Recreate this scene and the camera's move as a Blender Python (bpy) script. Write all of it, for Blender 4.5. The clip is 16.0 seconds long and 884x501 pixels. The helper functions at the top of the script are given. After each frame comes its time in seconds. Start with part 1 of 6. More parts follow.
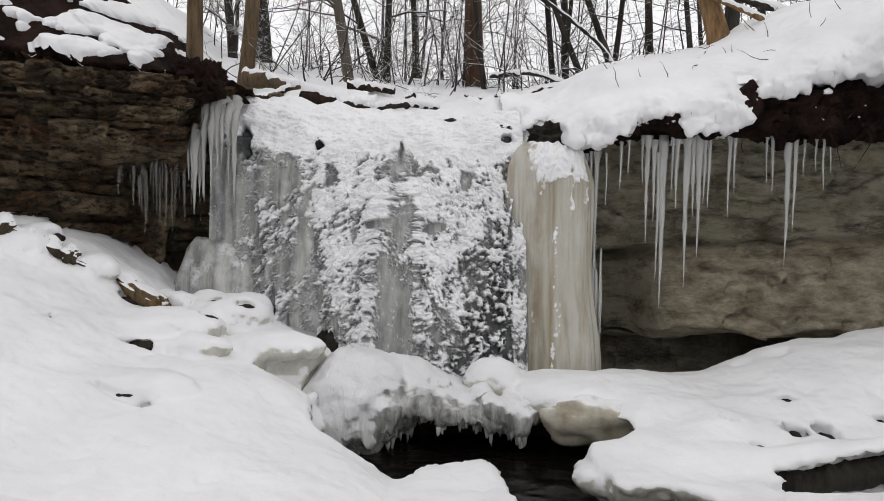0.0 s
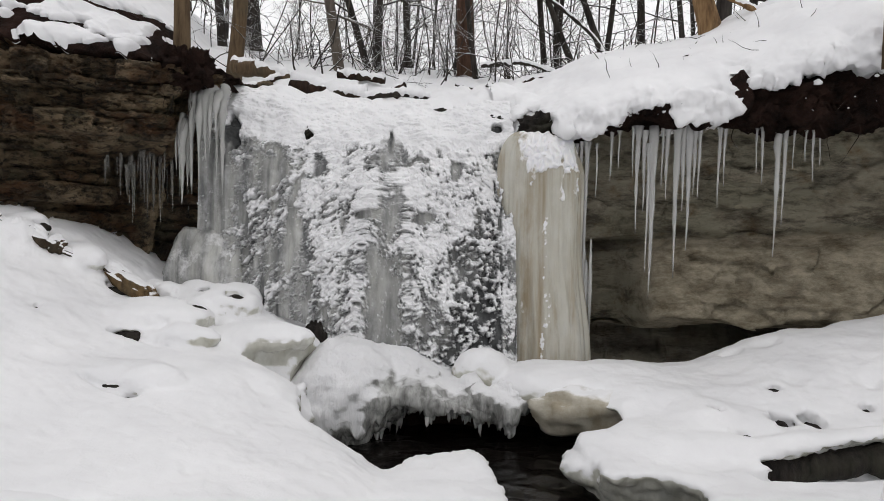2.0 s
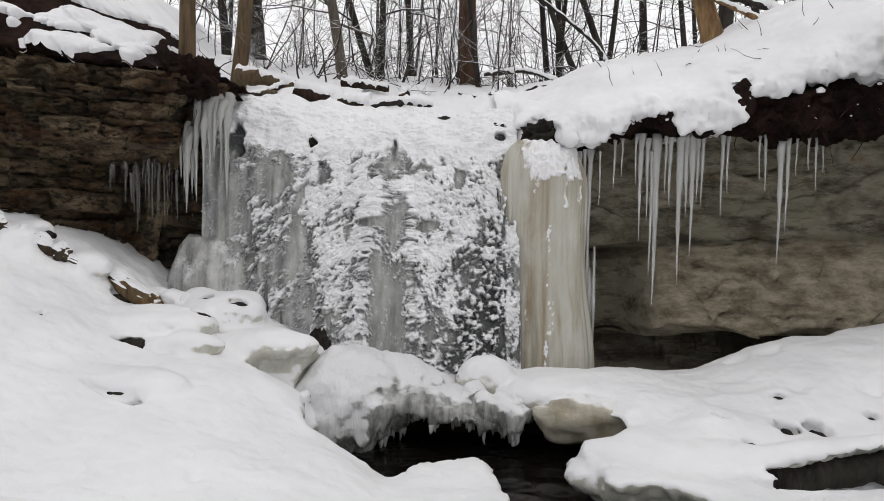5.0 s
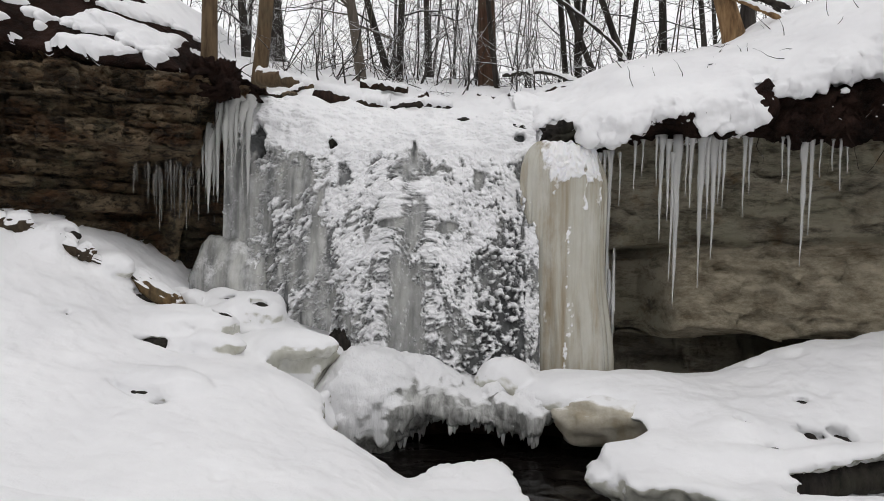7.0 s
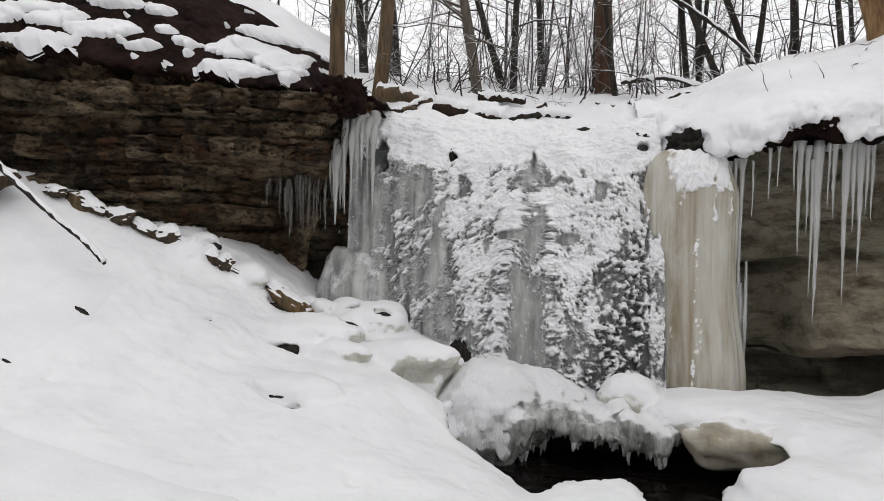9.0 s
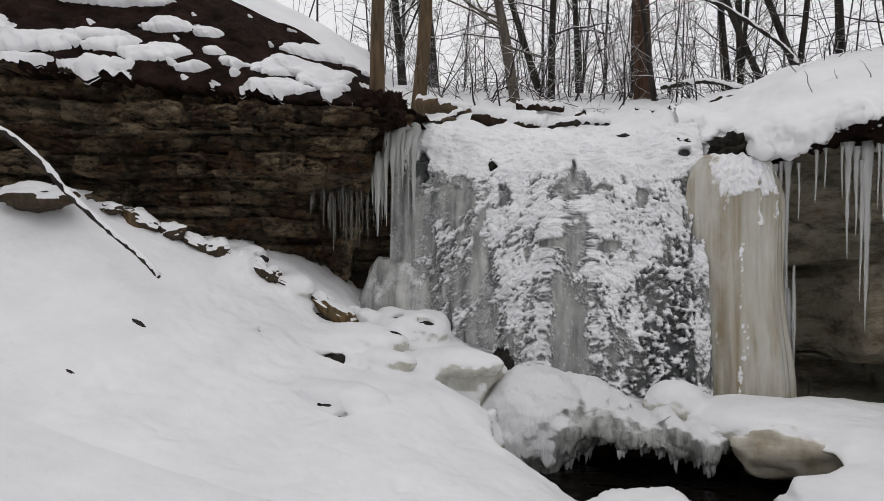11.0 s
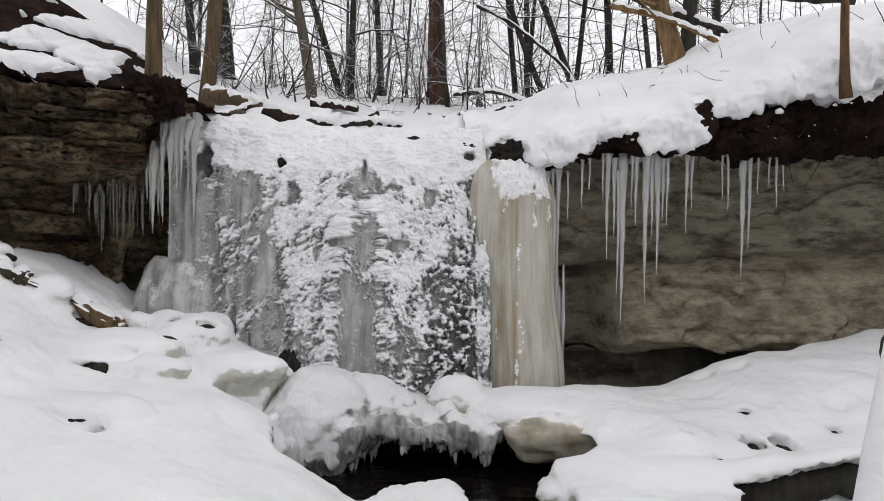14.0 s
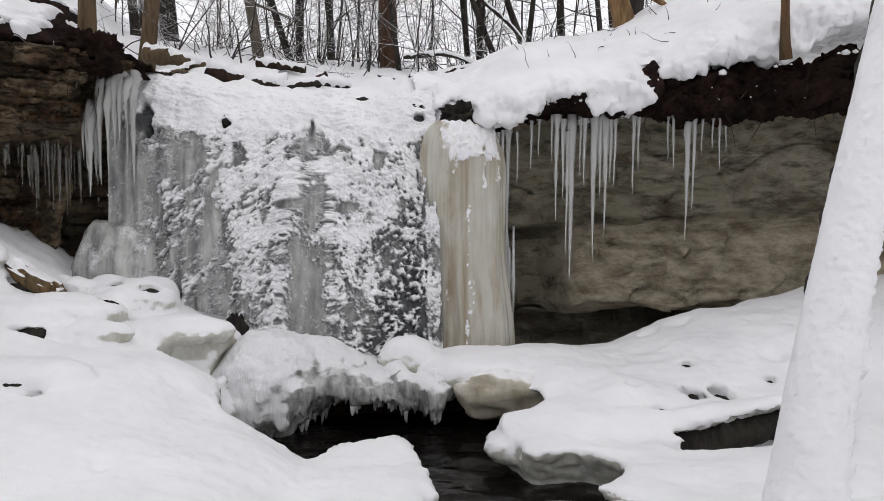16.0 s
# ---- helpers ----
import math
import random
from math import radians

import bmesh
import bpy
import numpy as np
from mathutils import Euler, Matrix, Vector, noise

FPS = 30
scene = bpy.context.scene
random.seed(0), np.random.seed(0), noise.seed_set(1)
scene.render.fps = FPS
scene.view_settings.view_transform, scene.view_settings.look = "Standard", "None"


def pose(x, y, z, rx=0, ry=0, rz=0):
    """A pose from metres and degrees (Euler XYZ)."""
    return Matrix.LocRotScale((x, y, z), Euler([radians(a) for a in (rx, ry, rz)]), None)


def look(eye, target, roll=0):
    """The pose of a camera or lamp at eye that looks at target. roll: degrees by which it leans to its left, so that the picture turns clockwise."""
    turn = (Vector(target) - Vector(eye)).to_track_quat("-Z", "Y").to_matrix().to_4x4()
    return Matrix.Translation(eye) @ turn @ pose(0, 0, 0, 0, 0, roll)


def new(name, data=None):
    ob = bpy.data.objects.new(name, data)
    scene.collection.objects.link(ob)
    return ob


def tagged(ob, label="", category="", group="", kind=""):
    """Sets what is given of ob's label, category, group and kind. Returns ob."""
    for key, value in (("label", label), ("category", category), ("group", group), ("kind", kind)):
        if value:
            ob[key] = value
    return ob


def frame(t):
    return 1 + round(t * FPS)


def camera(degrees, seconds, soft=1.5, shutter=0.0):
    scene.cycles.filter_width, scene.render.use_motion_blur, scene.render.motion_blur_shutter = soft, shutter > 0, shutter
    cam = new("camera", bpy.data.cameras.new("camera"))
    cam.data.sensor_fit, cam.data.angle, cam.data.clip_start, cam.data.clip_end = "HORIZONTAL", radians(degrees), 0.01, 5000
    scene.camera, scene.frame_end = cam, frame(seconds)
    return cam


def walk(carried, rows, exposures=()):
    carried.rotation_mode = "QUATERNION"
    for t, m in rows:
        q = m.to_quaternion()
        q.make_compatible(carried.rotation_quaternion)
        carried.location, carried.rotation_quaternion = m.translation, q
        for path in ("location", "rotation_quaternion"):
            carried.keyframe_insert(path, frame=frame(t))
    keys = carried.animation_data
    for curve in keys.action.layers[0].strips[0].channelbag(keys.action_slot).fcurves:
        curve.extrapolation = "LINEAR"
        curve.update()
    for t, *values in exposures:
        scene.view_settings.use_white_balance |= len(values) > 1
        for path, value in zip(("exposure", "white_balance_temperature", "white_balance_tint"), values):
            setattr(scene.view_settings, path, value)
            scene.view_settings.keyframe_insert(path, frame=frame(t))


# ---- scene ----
cam = camera(66.5, 16.0, soft=0.85)
PATH = [
    (0, (0.031, 0.146, 1.54), (0.022, 2.145, 1.47), 0.7),
    (0.5, (0.039, 0.154, 1.526), (0.043, 2.152, 1.446), 0.8),
    (1, (0.064, 0.159, 1.522), (0.08, 2.157, 1.425), 0.4),
    (1.5, (0.058, 0.161, 1.524), (0.068, 2.159, 1.428), 0.5),
    (2, (0.061, 0.162, 1.539), (0.073, 2.16, 1.441), 0.8),
    (2.5, (0.05, 0.156, 1.536), (0.063, 2.154, 1.451), 0.8),
    (3, (0.055, 0.155, 1.534), (0.064, 2.154, 1.463), 0.6),
    (3.5, (0.073, 0.155, 1.531), (0.084, 2.154, 1.459), 0.5),
    (6, (0.027, 0.149, 1.542), (0.028, 2.148, 1.466), 1.0),
    (6.5, (0.024, 0.148, 1.537), (0.003, 2.146, 1.462), 0.6),
    (7, (0.015, 0.147, 1.543), (-0.026, 2.145, 1.469), 0.9),
    (7.5, (-0.005, 0.134, 1.539), (-0.087, 2.131, 1.451), 0.7),
    (8, (-0.028, 0.138, 1.538), (-0.158, 2.132, 1.438), 0.9),
    (8.5, (-0.093, 0.139, 1.551), (-0.284, 2.128, 1.466), 1.2),
    (9, (-0.131, 0.127, 1.572), (-0.478, 2.096, 1.518), 0.9),
    (9.2, (-0.137, 0.101, 1.561), (-0.535, 2.06, 1.514), 1.1),
    (11.3, (-0.139, 0.058, 1.581), (-0.6, 2.004, 1.553), -0.1),
    (11.5, (-0.123, 0.073, 1.581), (-0.551, 2.026, 1.553), -0.1),
    (12, (-0.098, 0.101, 1.567), (-0.444, 2.071, 1.538), 0.1),
    (12.5, (-0.057, 0.126, 1.547), (-0.266, 2.115, 1.515), 0.8),
    (13, (-0.027, 0.147, 1.552), (-0.107, 2.145, 1.522), 0.9),
    (13.5, (0.009, 0.15, 1.557), (0.02, 2.15, 1.528), 0.7),
    (14, (0.063, 0.148, 1.552), (0.151, 2.146, 1.531), 0.4),
    (14.5, (0.082, 0.159, 1.538), (0.211, 2.155, 1.5), 0.9),
    (15, (0.111, 0.153, 1.516), (0.276, 2.146, 1.476), 0.5),
    (15.5, (0.145, 0.155, 1.476), (0.354, 2.143, 1.419), 0.4),
    (16, (0.134, 0.155, 1.454), (0.347, 2.141, 1.351), -0.0),
]
walk(cam, [(t, look(eye, target, roll)) for t, eye, target, roll in PATH],
     [(0, -0.06, 6500, 11), (9.2, -0.05, 6500, 11), (10.4, -0.26, 6470, 11), (11.4, -0.32, 6450, 12), (12.0, -0.32, 6450, 12), (12.5, -0.21, 6450, 12), (13.0, -0.10, 6450, 12), (14.0, -0.06, 6420, 12), (16.0, -0.04, 6400, 13)])

# ---- sky and light: a white overcast winter day ----
world = bpy.data.worlds.new("overcast_sky")
scene.world = world
world.use_nodes = True
wn, wl = world.node_tree.nodes, world.node_tree.links
sky = wn.new("ShaderNodeTexSky")
sky.sky_type, sky.sun_disc = "NISHITA", False
sky.sun_elevation, sky.sun_rotation = radians(48), radians(150)
sky.air_density, sky.dust_density, sky.ozone_density = 1.0, 6.0, 1.0
grey = wn.new("ShaderNodeHueSaturation")
grey.inputs["Saturation"].default_value = 0.12
wl.new(sky.outputs["Color"], grey.inputs["Color"])
cloud = wn.new("ShaderNodeMix")
cloud.data_type = "RGBA"
cloud.inputs[0].default_value, cloud.inputs[7].default_value = 0.95, (7.05, 7.05, 7.12, 1)
wl.new(grey.outputs["Color"], cloud.inputs[6])
wl.new(cloud.outputs[2], wn["Background"].inputs["Color"])
wn["Background"].inputs["Strength"].default_value = 0.15
sun = new("sun", bpy.data.lights.new("sun", "SUN"))
sun.data.energy, sun.data.angle, sun.data.color = 0.15, radians(60), (1.0, 0.98, 0.95)
sun.matrix_world = look((0, 0, 0), (-0.25, 0.55, -1.0))


# ---- noise and shape tools ----
PERM = np.random.RandomState(7).permutation(256)
PERM = np.concatenate([PERM, PERM, PERM])
GRAD = np.random.RandomState(8).normal(size=(256, 3))
GRAD /= np.linalg.norm(GRAD, axis=1)[:, None]


def pn(p):
    """Gradient noise, about -1 to 1, at the points p (N x 3)."""
    p = np.asarray(p, float)
    i = np.floor(p).astype(int)
    f = p - i
    u = f * f * f * (f * (f * 6 - 15) + 10)
    i &= 255
    out = np.zeros(len(p))
    for a in (0, 1):
        for b in (0, 1):
            for c in (0, 1):
                g = GRAD[PERM[PERM[PERM[i[:, 0] + a] + i[:, 1] + b] + i[:, 2] + c] & 255]
                d = g[:, 0] * (f[:, 0] - a) + g[:, 1] * (f[:, 1] - b) + g[:, 2] * (f[:, 2] - c)
                out += d * np.abs(1 - a - u[:, 0]) * np.abs(1 - b - u[:, 1]) * np.abs(1 - c - u[:, 2])
    return out * 1.6


def fbm(p, octaves=4, gain=0.5):
    p = np.asarray(p, float)
    total, amp = np.zeros(len(p)), 1.0
    for k in range(octaves):
        total += amp * pn(p * 2.03 ** k + 17.3 * k)
        amp *= gain
    return total


def cells(p, jitter=0.9):
    """Cellular noise: distance to the nearest and second nearest seed, and a random number for the nearest."""
    p = np.asarray(p, float)
    i = np.floor(p).astype(int)
    d1, d2, ident = np.full(len(p), 9.0), np.full(len(p), 9.0), np.zeros(len(p))
    for a in (-1, 0, 1):
        for b in (-1, 0, 1):
            for c in (-1, 0, 1):
                q = i + (a, b, c)
                h = PERM[PERM[PERM[q[:, 0] & 255] + (q[:, 1] & 255)] + (q[:, 2] & 255)]
                seed = q + 0.5 + jitter * 0.5 * GRAD[h & 255]
                d = np.linalg.norm(p - seed, axis=1)
                near = d < d1
                d2 = np.where(near, d1, np.minimum(d2, d))
                ident = np.where(near, h / 255.0, ident)
                d1 = np.where(near, d, d1)
    return d1, d2, ident


def sstep(a, b, x):
    t = np.clip((x - a) / (b - a), 0, 1)
    return t * t * (3 - 2 * t)


def softplus(x, k=0.3):
    return k * np.log1p(np.exp(np.clip(x / k, -40, 40)))


def smin(a, b, k):
    h = np.clip(0.5 + 0.5 * (b - a) / k, 0, 1)
    return b + (a - b) * h - k * h * (1 - h)


def smax(a, b, k):
    return -smin(-a, -b, k)


def ellipsoid(X, Y, Z, c, r, turn=0.0):
    ca, sa = math.cos(radians(turn)), math.sin(radians(turn))
    dx, dy, dz = X - c[0], Y - c[1], Z - c[2]
    dx, dy = ca * dx + sa * dy, -sa * dx + ca * dy
    k0 = np.sqrt((dx / r[0]) ** 2 + (dy / r[1]) ** 2 + (dz / r[2]) ** 2) + 1e-6
    k1 = np.sqrt((dx / r[0] ** 2) ** 2 + (dy / r[1] ** 2) ** 2 + (dz / r[2] ** 2) ** 2) + 1e-6
    return k0 * (k0 - 1) / k1


def capsule(X, Y, Z, a, b, ra, rb):
    a, b = np.array(a, float), np.array(b, float)
    d = b - a
    t = np.clip(((X - a[0]) * d[0] + (Y - a[1]) * d[1] + (Z - a[2]) * d[2]) / (d @ d), 0, 1)
    return np.sqrt((X - a[0] - t * d[0]) ** 2 + (Y - a[1] - t * d[1]) ** 2 + (Z - a[2] - t * d[2]) ** 2) - (ra + (rb - ra) * t)


def axes(lo, hi, step):
    """Three open grids over the box lo..hi, for distance fields."""
    g = [np.arange(lo[k], hi[k] + step / 2, step) for k in range(3)]
    return g[0][:, None, None], g[1][None, :, None], g[2][None, None, :]


def surface_net(f, lo, step):
    """Mesh of the zero surface of the field f (inside negative)."""
    inside = f < 0
    n = [k - 1 for k in f.shape]
    count = np.zeros(n, np.int8)
    for a in (0, 1):
        for b in (0, 1):
            for c in (0, 1):
                count += inside[a:a + n[0], b:b + n[1], c:c + n[2]]
    I, J, K = np.nonzero((count > 0) & (count < 8))
    ident = np.full(n, -1)
    ident[I, J, K] = np.arange(len(I))
    total, hits = np.zeros((len(I), 3)), np.zeros(len(I))
    corner = [(a, b, c) for a in (0, 1) for b in (0, 1) for c in (0, 1)]
    for u in corner:
        for axis in range(3):
            if u[axis]:
                continue
            w = list(u)
            w[axis] = 1
            fu, fw = f[I + u[0], J + u[1], K + u[2]], f[I + w[0], J + w[1], K + w[2]]
            cross = (fu < 0) != (fw < 0)
            t = np.where(cross, fu / np.where(cross, fu - fw, 1), 0)
            spot = np.tile(np.array(u, float), (len(I), 1))
            spot[:, axis] += t
            total += spot * cross[:, None]
            hits += cross
    verts = (np.stack([I, J, K], 1) + total / hits[:, None]) * step + np.array(lo)
    quads = []
    for axis in range(3):
        b, c = (axis + 1) % 3, (axis + 2) % 3
        m = [slice(1, -1)] * 3
        m[axis] = slice(0, -1)
        p = [slice(1, -1)] * 3
        p[axis] = slice(1, None)
        s0, s1 = inside[tuple(m)], inside[tuple(p)]
        E = np.nonzero(s0 != s1)
        flip = s0[E]
        E = [e + 1 for e in E]
        E[axis] -= 1
        ids = []
        for ob, oc in ((1, 1), (0, 1), (0, 0), (1, 0)):
            q = [e.copy() for e in E]
            q[b] -= ob
            q[c] -= oc
            ids.append(ident[tuple(q)])
        ids = np.stack(ids, 1)
        ids = np.where(flip[:, None], ids, ids[:, ::-1])
        quads.append(ids[(ids >= 0).all(1)])
    return verts, np.concatenate(quads)


def normals_of(v, q):
    n = np.cross(v[q[:, 2]] - v[q[:, 0]], v[q[:, 3]] - v[q[:, 1]])
    out = np.zeros_like(v)
    for k in range(4):
        np.add.at(out, q[:, k], n)
    return out / (np.linalg.norm(out, axis=1)[:, None] + 1e-9)


def relax(v, q, times=1, amount=0.5):
    """Evens out a mesh a little."""
    for _ in range(times):
        total, hits = np.zeros_like(v), np.zeros(len(v))
        for k in range(4):
            np.add.at(total, q[:, k], v[q[:, (k + 1) % 4]] + v[q[:, (k + 3) % 4]])
            np.add.at(hits, q[:, k], 2)
        v = v + amount * (total / np.maximum(hits, 1)[:, None] - v)
    return v


def grid_quads(nu, nv, keep=None):
    i = np.arange(nu * nv).reshape(nu, nv)
    q = np.stack([i[:-1, :-1], i[1:, :-1], i[1:, 1:], i[:-1, 1:]], -1).reshape(-1, 4)
    return q if keep is None else q[keep.reshape(-1)]


def mk(name, v, f, material, parent=None, label="", smooth=True, values=None):
    """ONE mesh object out of arrays, under a parent if there is one."""
    me = bpy.data.meshes.new(name)
    me.from_pydata(np.asarray(v).tolist(), [], [list(map(int, q)) for q in f] if not isinstance(f, np.ndarray) else f.tolist())
    if smooth:
        me.polygons.foreach_set("use_smooth", [True] * len(me.polygons))
    for key, value in (values or {}).items():
        a = me.attributes.new(key, "FLOAT", "POINT")
        a.data.foreach_set("value", np.asarray(value, np.float32))
    me.materials.append(material)
    me.update()
    ob = new(name, me)
    ob.parent = parent
    if label:
        tagged(ob, label)
    return ob


def thing(name, label, category, group="", kind="", at=(0, 0, 0)):
    """An empty that carries the parts of one thing."""
    ob = new(name)
    ob.location = at
    return tagged(ob, label, category, group, kind)


def tube(points, radii, sides=8, wobble=0.0, seed=0, cap=True):
    """A round bar along points."""
    P = np.asarray(points, float)
    R = np.broadcast_to(np.asarray(radii, float), (len(P),))
    T = np.gradient(P, axis=0)
    T /= np.linalg.norm(T, axis=1)[:, None] + 1e-9
    ref = np.array([0, 0, 1.0]) if abs(T[:, 2]).mean() < 0.8 else np.array([1.0, 0, 0])
    A = np.cross(T, ref)
    A /= np.linalg.norm(A, axis=1)[:, None] + 1e-9
    B = np.cross(T, A)
    ang = np.arange(sides) * 2 * np.pi / sides
    ring = np.cos(ang)[None, :, None] * A[:, None] + np.sin(ang)[None, :, None] * B[:, None]
    rad = R[:, None] * np.ones(sides)
    if wobble:
        q = (P[:, None] + ring * R[:, None, None] * 0.6).reshape(-1, 3)
        rad = rad * (1 + wobble * fbm(q * (0.6 / max(R.max(), 1e-3)) + seed * 3.7, 3).reshape(len(P), sides))
    v = (P[:, None] + ring * rad[:, :, None]).reshape(-1, 3)
    n = len(P)
    i = np.arange(n * sides).reshape(n, sides)
    j = np.roll(i, -1, 1)
    f = np.stack([i[:-1], j[:-1], j[1:], i[1:]], -1).reshape(-1, 4)
    if cap:
        k = len(v)
        v = np.concatenate([v, P[:1], P[-1:]])
        a = np.stack([j[0], i[0], np.full(sides, k), np.full(sides, k)], -1)
        b = np.stack([i[-1], j[-1], np.full(sides, k + 1), np.full(sides, k + 1)], -1)
        f = [list(q) for q in f] + [list(q[:3]) for q in a] + [list(q[:3]) for q in b]
    return v, f


def smooth_path(points, n):
    """A soft curve through a few points."""
    P = np.asarray(points, float)
    t = np.linspace(0, len(P) - 1, n)
    Q = np.concatenate([[2 * P[0] - P[1]], P, [2 * P[-1] - P[-2]]])
    i = np.minimum(t.astype(int), len(P) - 2)
    u = (t - i)[:, None]
    a, b, c, d = Q[i], Q[i + 1], Q[i + 2], Q[i + 3]
    return 0.5 * (2 * b + (c - a) * u + (2 * a - 5 * b + 4 * c - d) * u ** 2 + (3 * b - a - 3 * c + d) * u ** 3)


# ---- materials ----
class Mat:
    """A node material and short ways to wire it."""

    def __init__(self, name):
        self.m = bpy.data.materials.new(name)
        self.m.use_nodes = True
        self.nodes, self.links = self.m.node_tree.nodes, self.m.node_tree.links
        self.b = self.nodes["Principled BSDF"]

    def put(self, socket, value):
        if isinstance(value, bpy.types.NodeSocket):
            self.links.new(value, socket)
        elif isinstance(value, tuple) and len(value) == 3 and socket.type == "RGBA":
            socket.default_value = (*value, 1)
        else:
            socket.default_value = value

    def set(self, **kw):
        for key, value in kw.items():
            self.put(self.b.inputs[key.replace("_", " ")], value)
        return self

    def noise(self, scale, detail=4.0, rough=0.55, stretch=(1, 1, 1), distortion=0.0):
        c = self.nodes.new("ShaderNodeTexCoord")
        mp = self.nodes.new("ShaderNodeMapping")
        mp.inputs["Scale"].default_value = stretch
        self.links.new(c.outputs["Object"], mp.inputs["Vector"])
        n = self.nodes.new("ShaderNodeTexNoise")
        n.inputs["Scale"].default_value, n.inputs["Detail"].default_value = scale, detail
        n.inputs["Roughness"].default_value, n.inputs["Distortion"].default_value = rough, distortion
        self.links.new(mp.outputs["Vector"], n.inputs["Vector"])
        return n.outputs["Fac"]

    def ramp(self, fac, *stops):
        r = self.nodes.new("ShaderNodeValToRGB")
        self.links.new(fac, r.inputs["Fac"])
        e = r.color_ramp.elements
        while len(e) < len(stops):
            e.new(0.5)
        for k, (at, colour) in enumerate(stops):
            e[k].position = at
            e[k].color = (*colour, 1) if isinstance(colour, tuple) else (colour, colour, colour, 1)
        return r.outputs["Color"]

    def mix(self, fac, a, b, blend="MIX"):
        m = self.nodes.new("ShaderNodeMix")
        m.data_type, m.blend_type = "RGBA", blend
        self.put(m.inputs[0], fac)
        self.put(m.inputs[6], a)
        self.put(m.inputs[7], b)
        return m.outputs[2]

    def math(self, op, a, b=0.0):
        m = self.nodes.new("ShaderNodeMath")
        m.operation = op
        self.put(m.inputs[0], a)
        self.put(m.inputs[1], b)
        return m.outputs[0]

    def up(self):
        """How far the surface faces up: -1 to 1."""
        g = self.nodes.new("ShaderNodeNewGeometry")
        s = self.nodes.new("ShaderNodeSeparateXYZ")
        self.links.new(g.outputs["Normal"], s.inputs["Vector"])
        return s.outputs["Z"]

    def value(self, key):
        a = self.nodes.new("ShaderNodeAttribute")
        a.attribute_name = key
        return a.outputs["Fac"]

    def random(self):
        return self.nodes.new("ShaderNodeObjectInfo").outputs["Random"]

    def bump(self, height, distance=0.01, strength=1.0, after=None):
        b = self.nodes.new("ShaderNodeBump")
        b.inputs["Distance"].default_value, b.inputs["Strength"].default_value = distance, strength
        self.links.new(height, b.inputs["Height"])
        if after is not None:
            self.links.new(after, b.inputs["Normal"])
        self.links.new(b.outputs["Normal"], self.b.inputs["Normal"])
        return b.outputs["Normal"]


SNOW_A, SNOW_B = (0.80, 0.80, 0.81), (0.88, 0.88, 0.885)


def snow_colour(m):
    return m.mix(m.ramp(m.noise(1.7, 5), (0.35, 0.0), (0.65, 1.0)), SNOW_A, SNOW_B)


def make_snow():
    m = Mat("snow")
    m.set(Base_Color=snow_colour(m), Roughness=0.75, Specular_IOR_Level=0.25)
    n = m.bump(m.noise(2.6, 3, 0.5), 0.10, 0.4)
    n = m.bump(m.noise(9, 5, 0.6), 0.03, 0.35, n)
    m.bump(m.noise(120, 3, 0.6), 0.004, 0.5, n)
    return m.m


def make_bank():
    """Snow where it can lie, clear glazed ice under overhangs and on steep wet faces."""
    m = Mat("snow_over_ice")
    up = m.math("ADD", m.up(), m.math("MULTIPLY", m.math("SUBTRACT", m.noise(6, 4), 0.5), 0.5))
    snow = m.ramp(m.math("SUBTRACT", m.math("ADD", up, 0.75), m.math("MULTIPLY", m.value("ice"), 0.7)), (0.05, 0.0), (0.28, 1.0))
    ice = m.mix(m.ramp(m.noise(5, 4, 0.6, (1, 1, 0.4)), (0.35, 0.0), (0.65, 1.0)), (0.42, 0.41, 0.34), (0.66, 0.66, 0.61))
    m.set(Base_Color=m.mix(snow, ice, snow_colour(m)), Roughness=m.mix(snow, (0.22,) * 3, (0.75,) * 3), Specular_IOR_Level=0.35)
    n = m.bump(m.noise(2.6, 3, 0.5), 0.10, 0.4)
    n = m.bump(m.noise(9, 5, 0.6), 0.03, 0.35, n)
    m.bump(m.noise(90, 3, 0.6), 0.005, 0.5, n)
    return m.m


def make_falls():
    m = Mat("snow_crusted_ice")
    snow = m.ramp(m.math("ADD", m.value("snow"), m.math("MULTIPLY", m.math("SUBTRACT", m.noise(45, 4, 0.7), 0.5), 0.5)), (0.34, 0.0), (0.66, 1.0))
    ice = m.mix(m.ramp(m.noise(2.4, 5, 0.6, (3.5, 1, 0.5)), (0.35, 0.0), (0.65, 1.0)), (0.15, 0.155, 0.155), (0.48, 0.48, 0.45))
    ice = m.mix(m.ramp(m.noise(6, 6, 0.7, (1.4, 1, 0.8)), (0.48, 0.0), (0.72, 0.65)), ice, (0.62, 0.62, 0.62))
    ice = m.mix(m.value("wet"), ice, m.mix(m.noise(12, 4), (0.025, 0.026, 0.027), (0.13, 0.135, 0.135)))
    m.set(Base_Color=m.mix(snow, ice, snow_colour(m)), Roughness=m.mix(snow, (0.2,) * 3, (0.7,) * 3), Specular_IOR_Level=0.25)
    n = m.bump(m.noise(22, 4, 0.6), 0.02, 0.5)
    m.bump(m.noise(110, 3, 0.6), 0.006, 0.6, n)
    return m.m


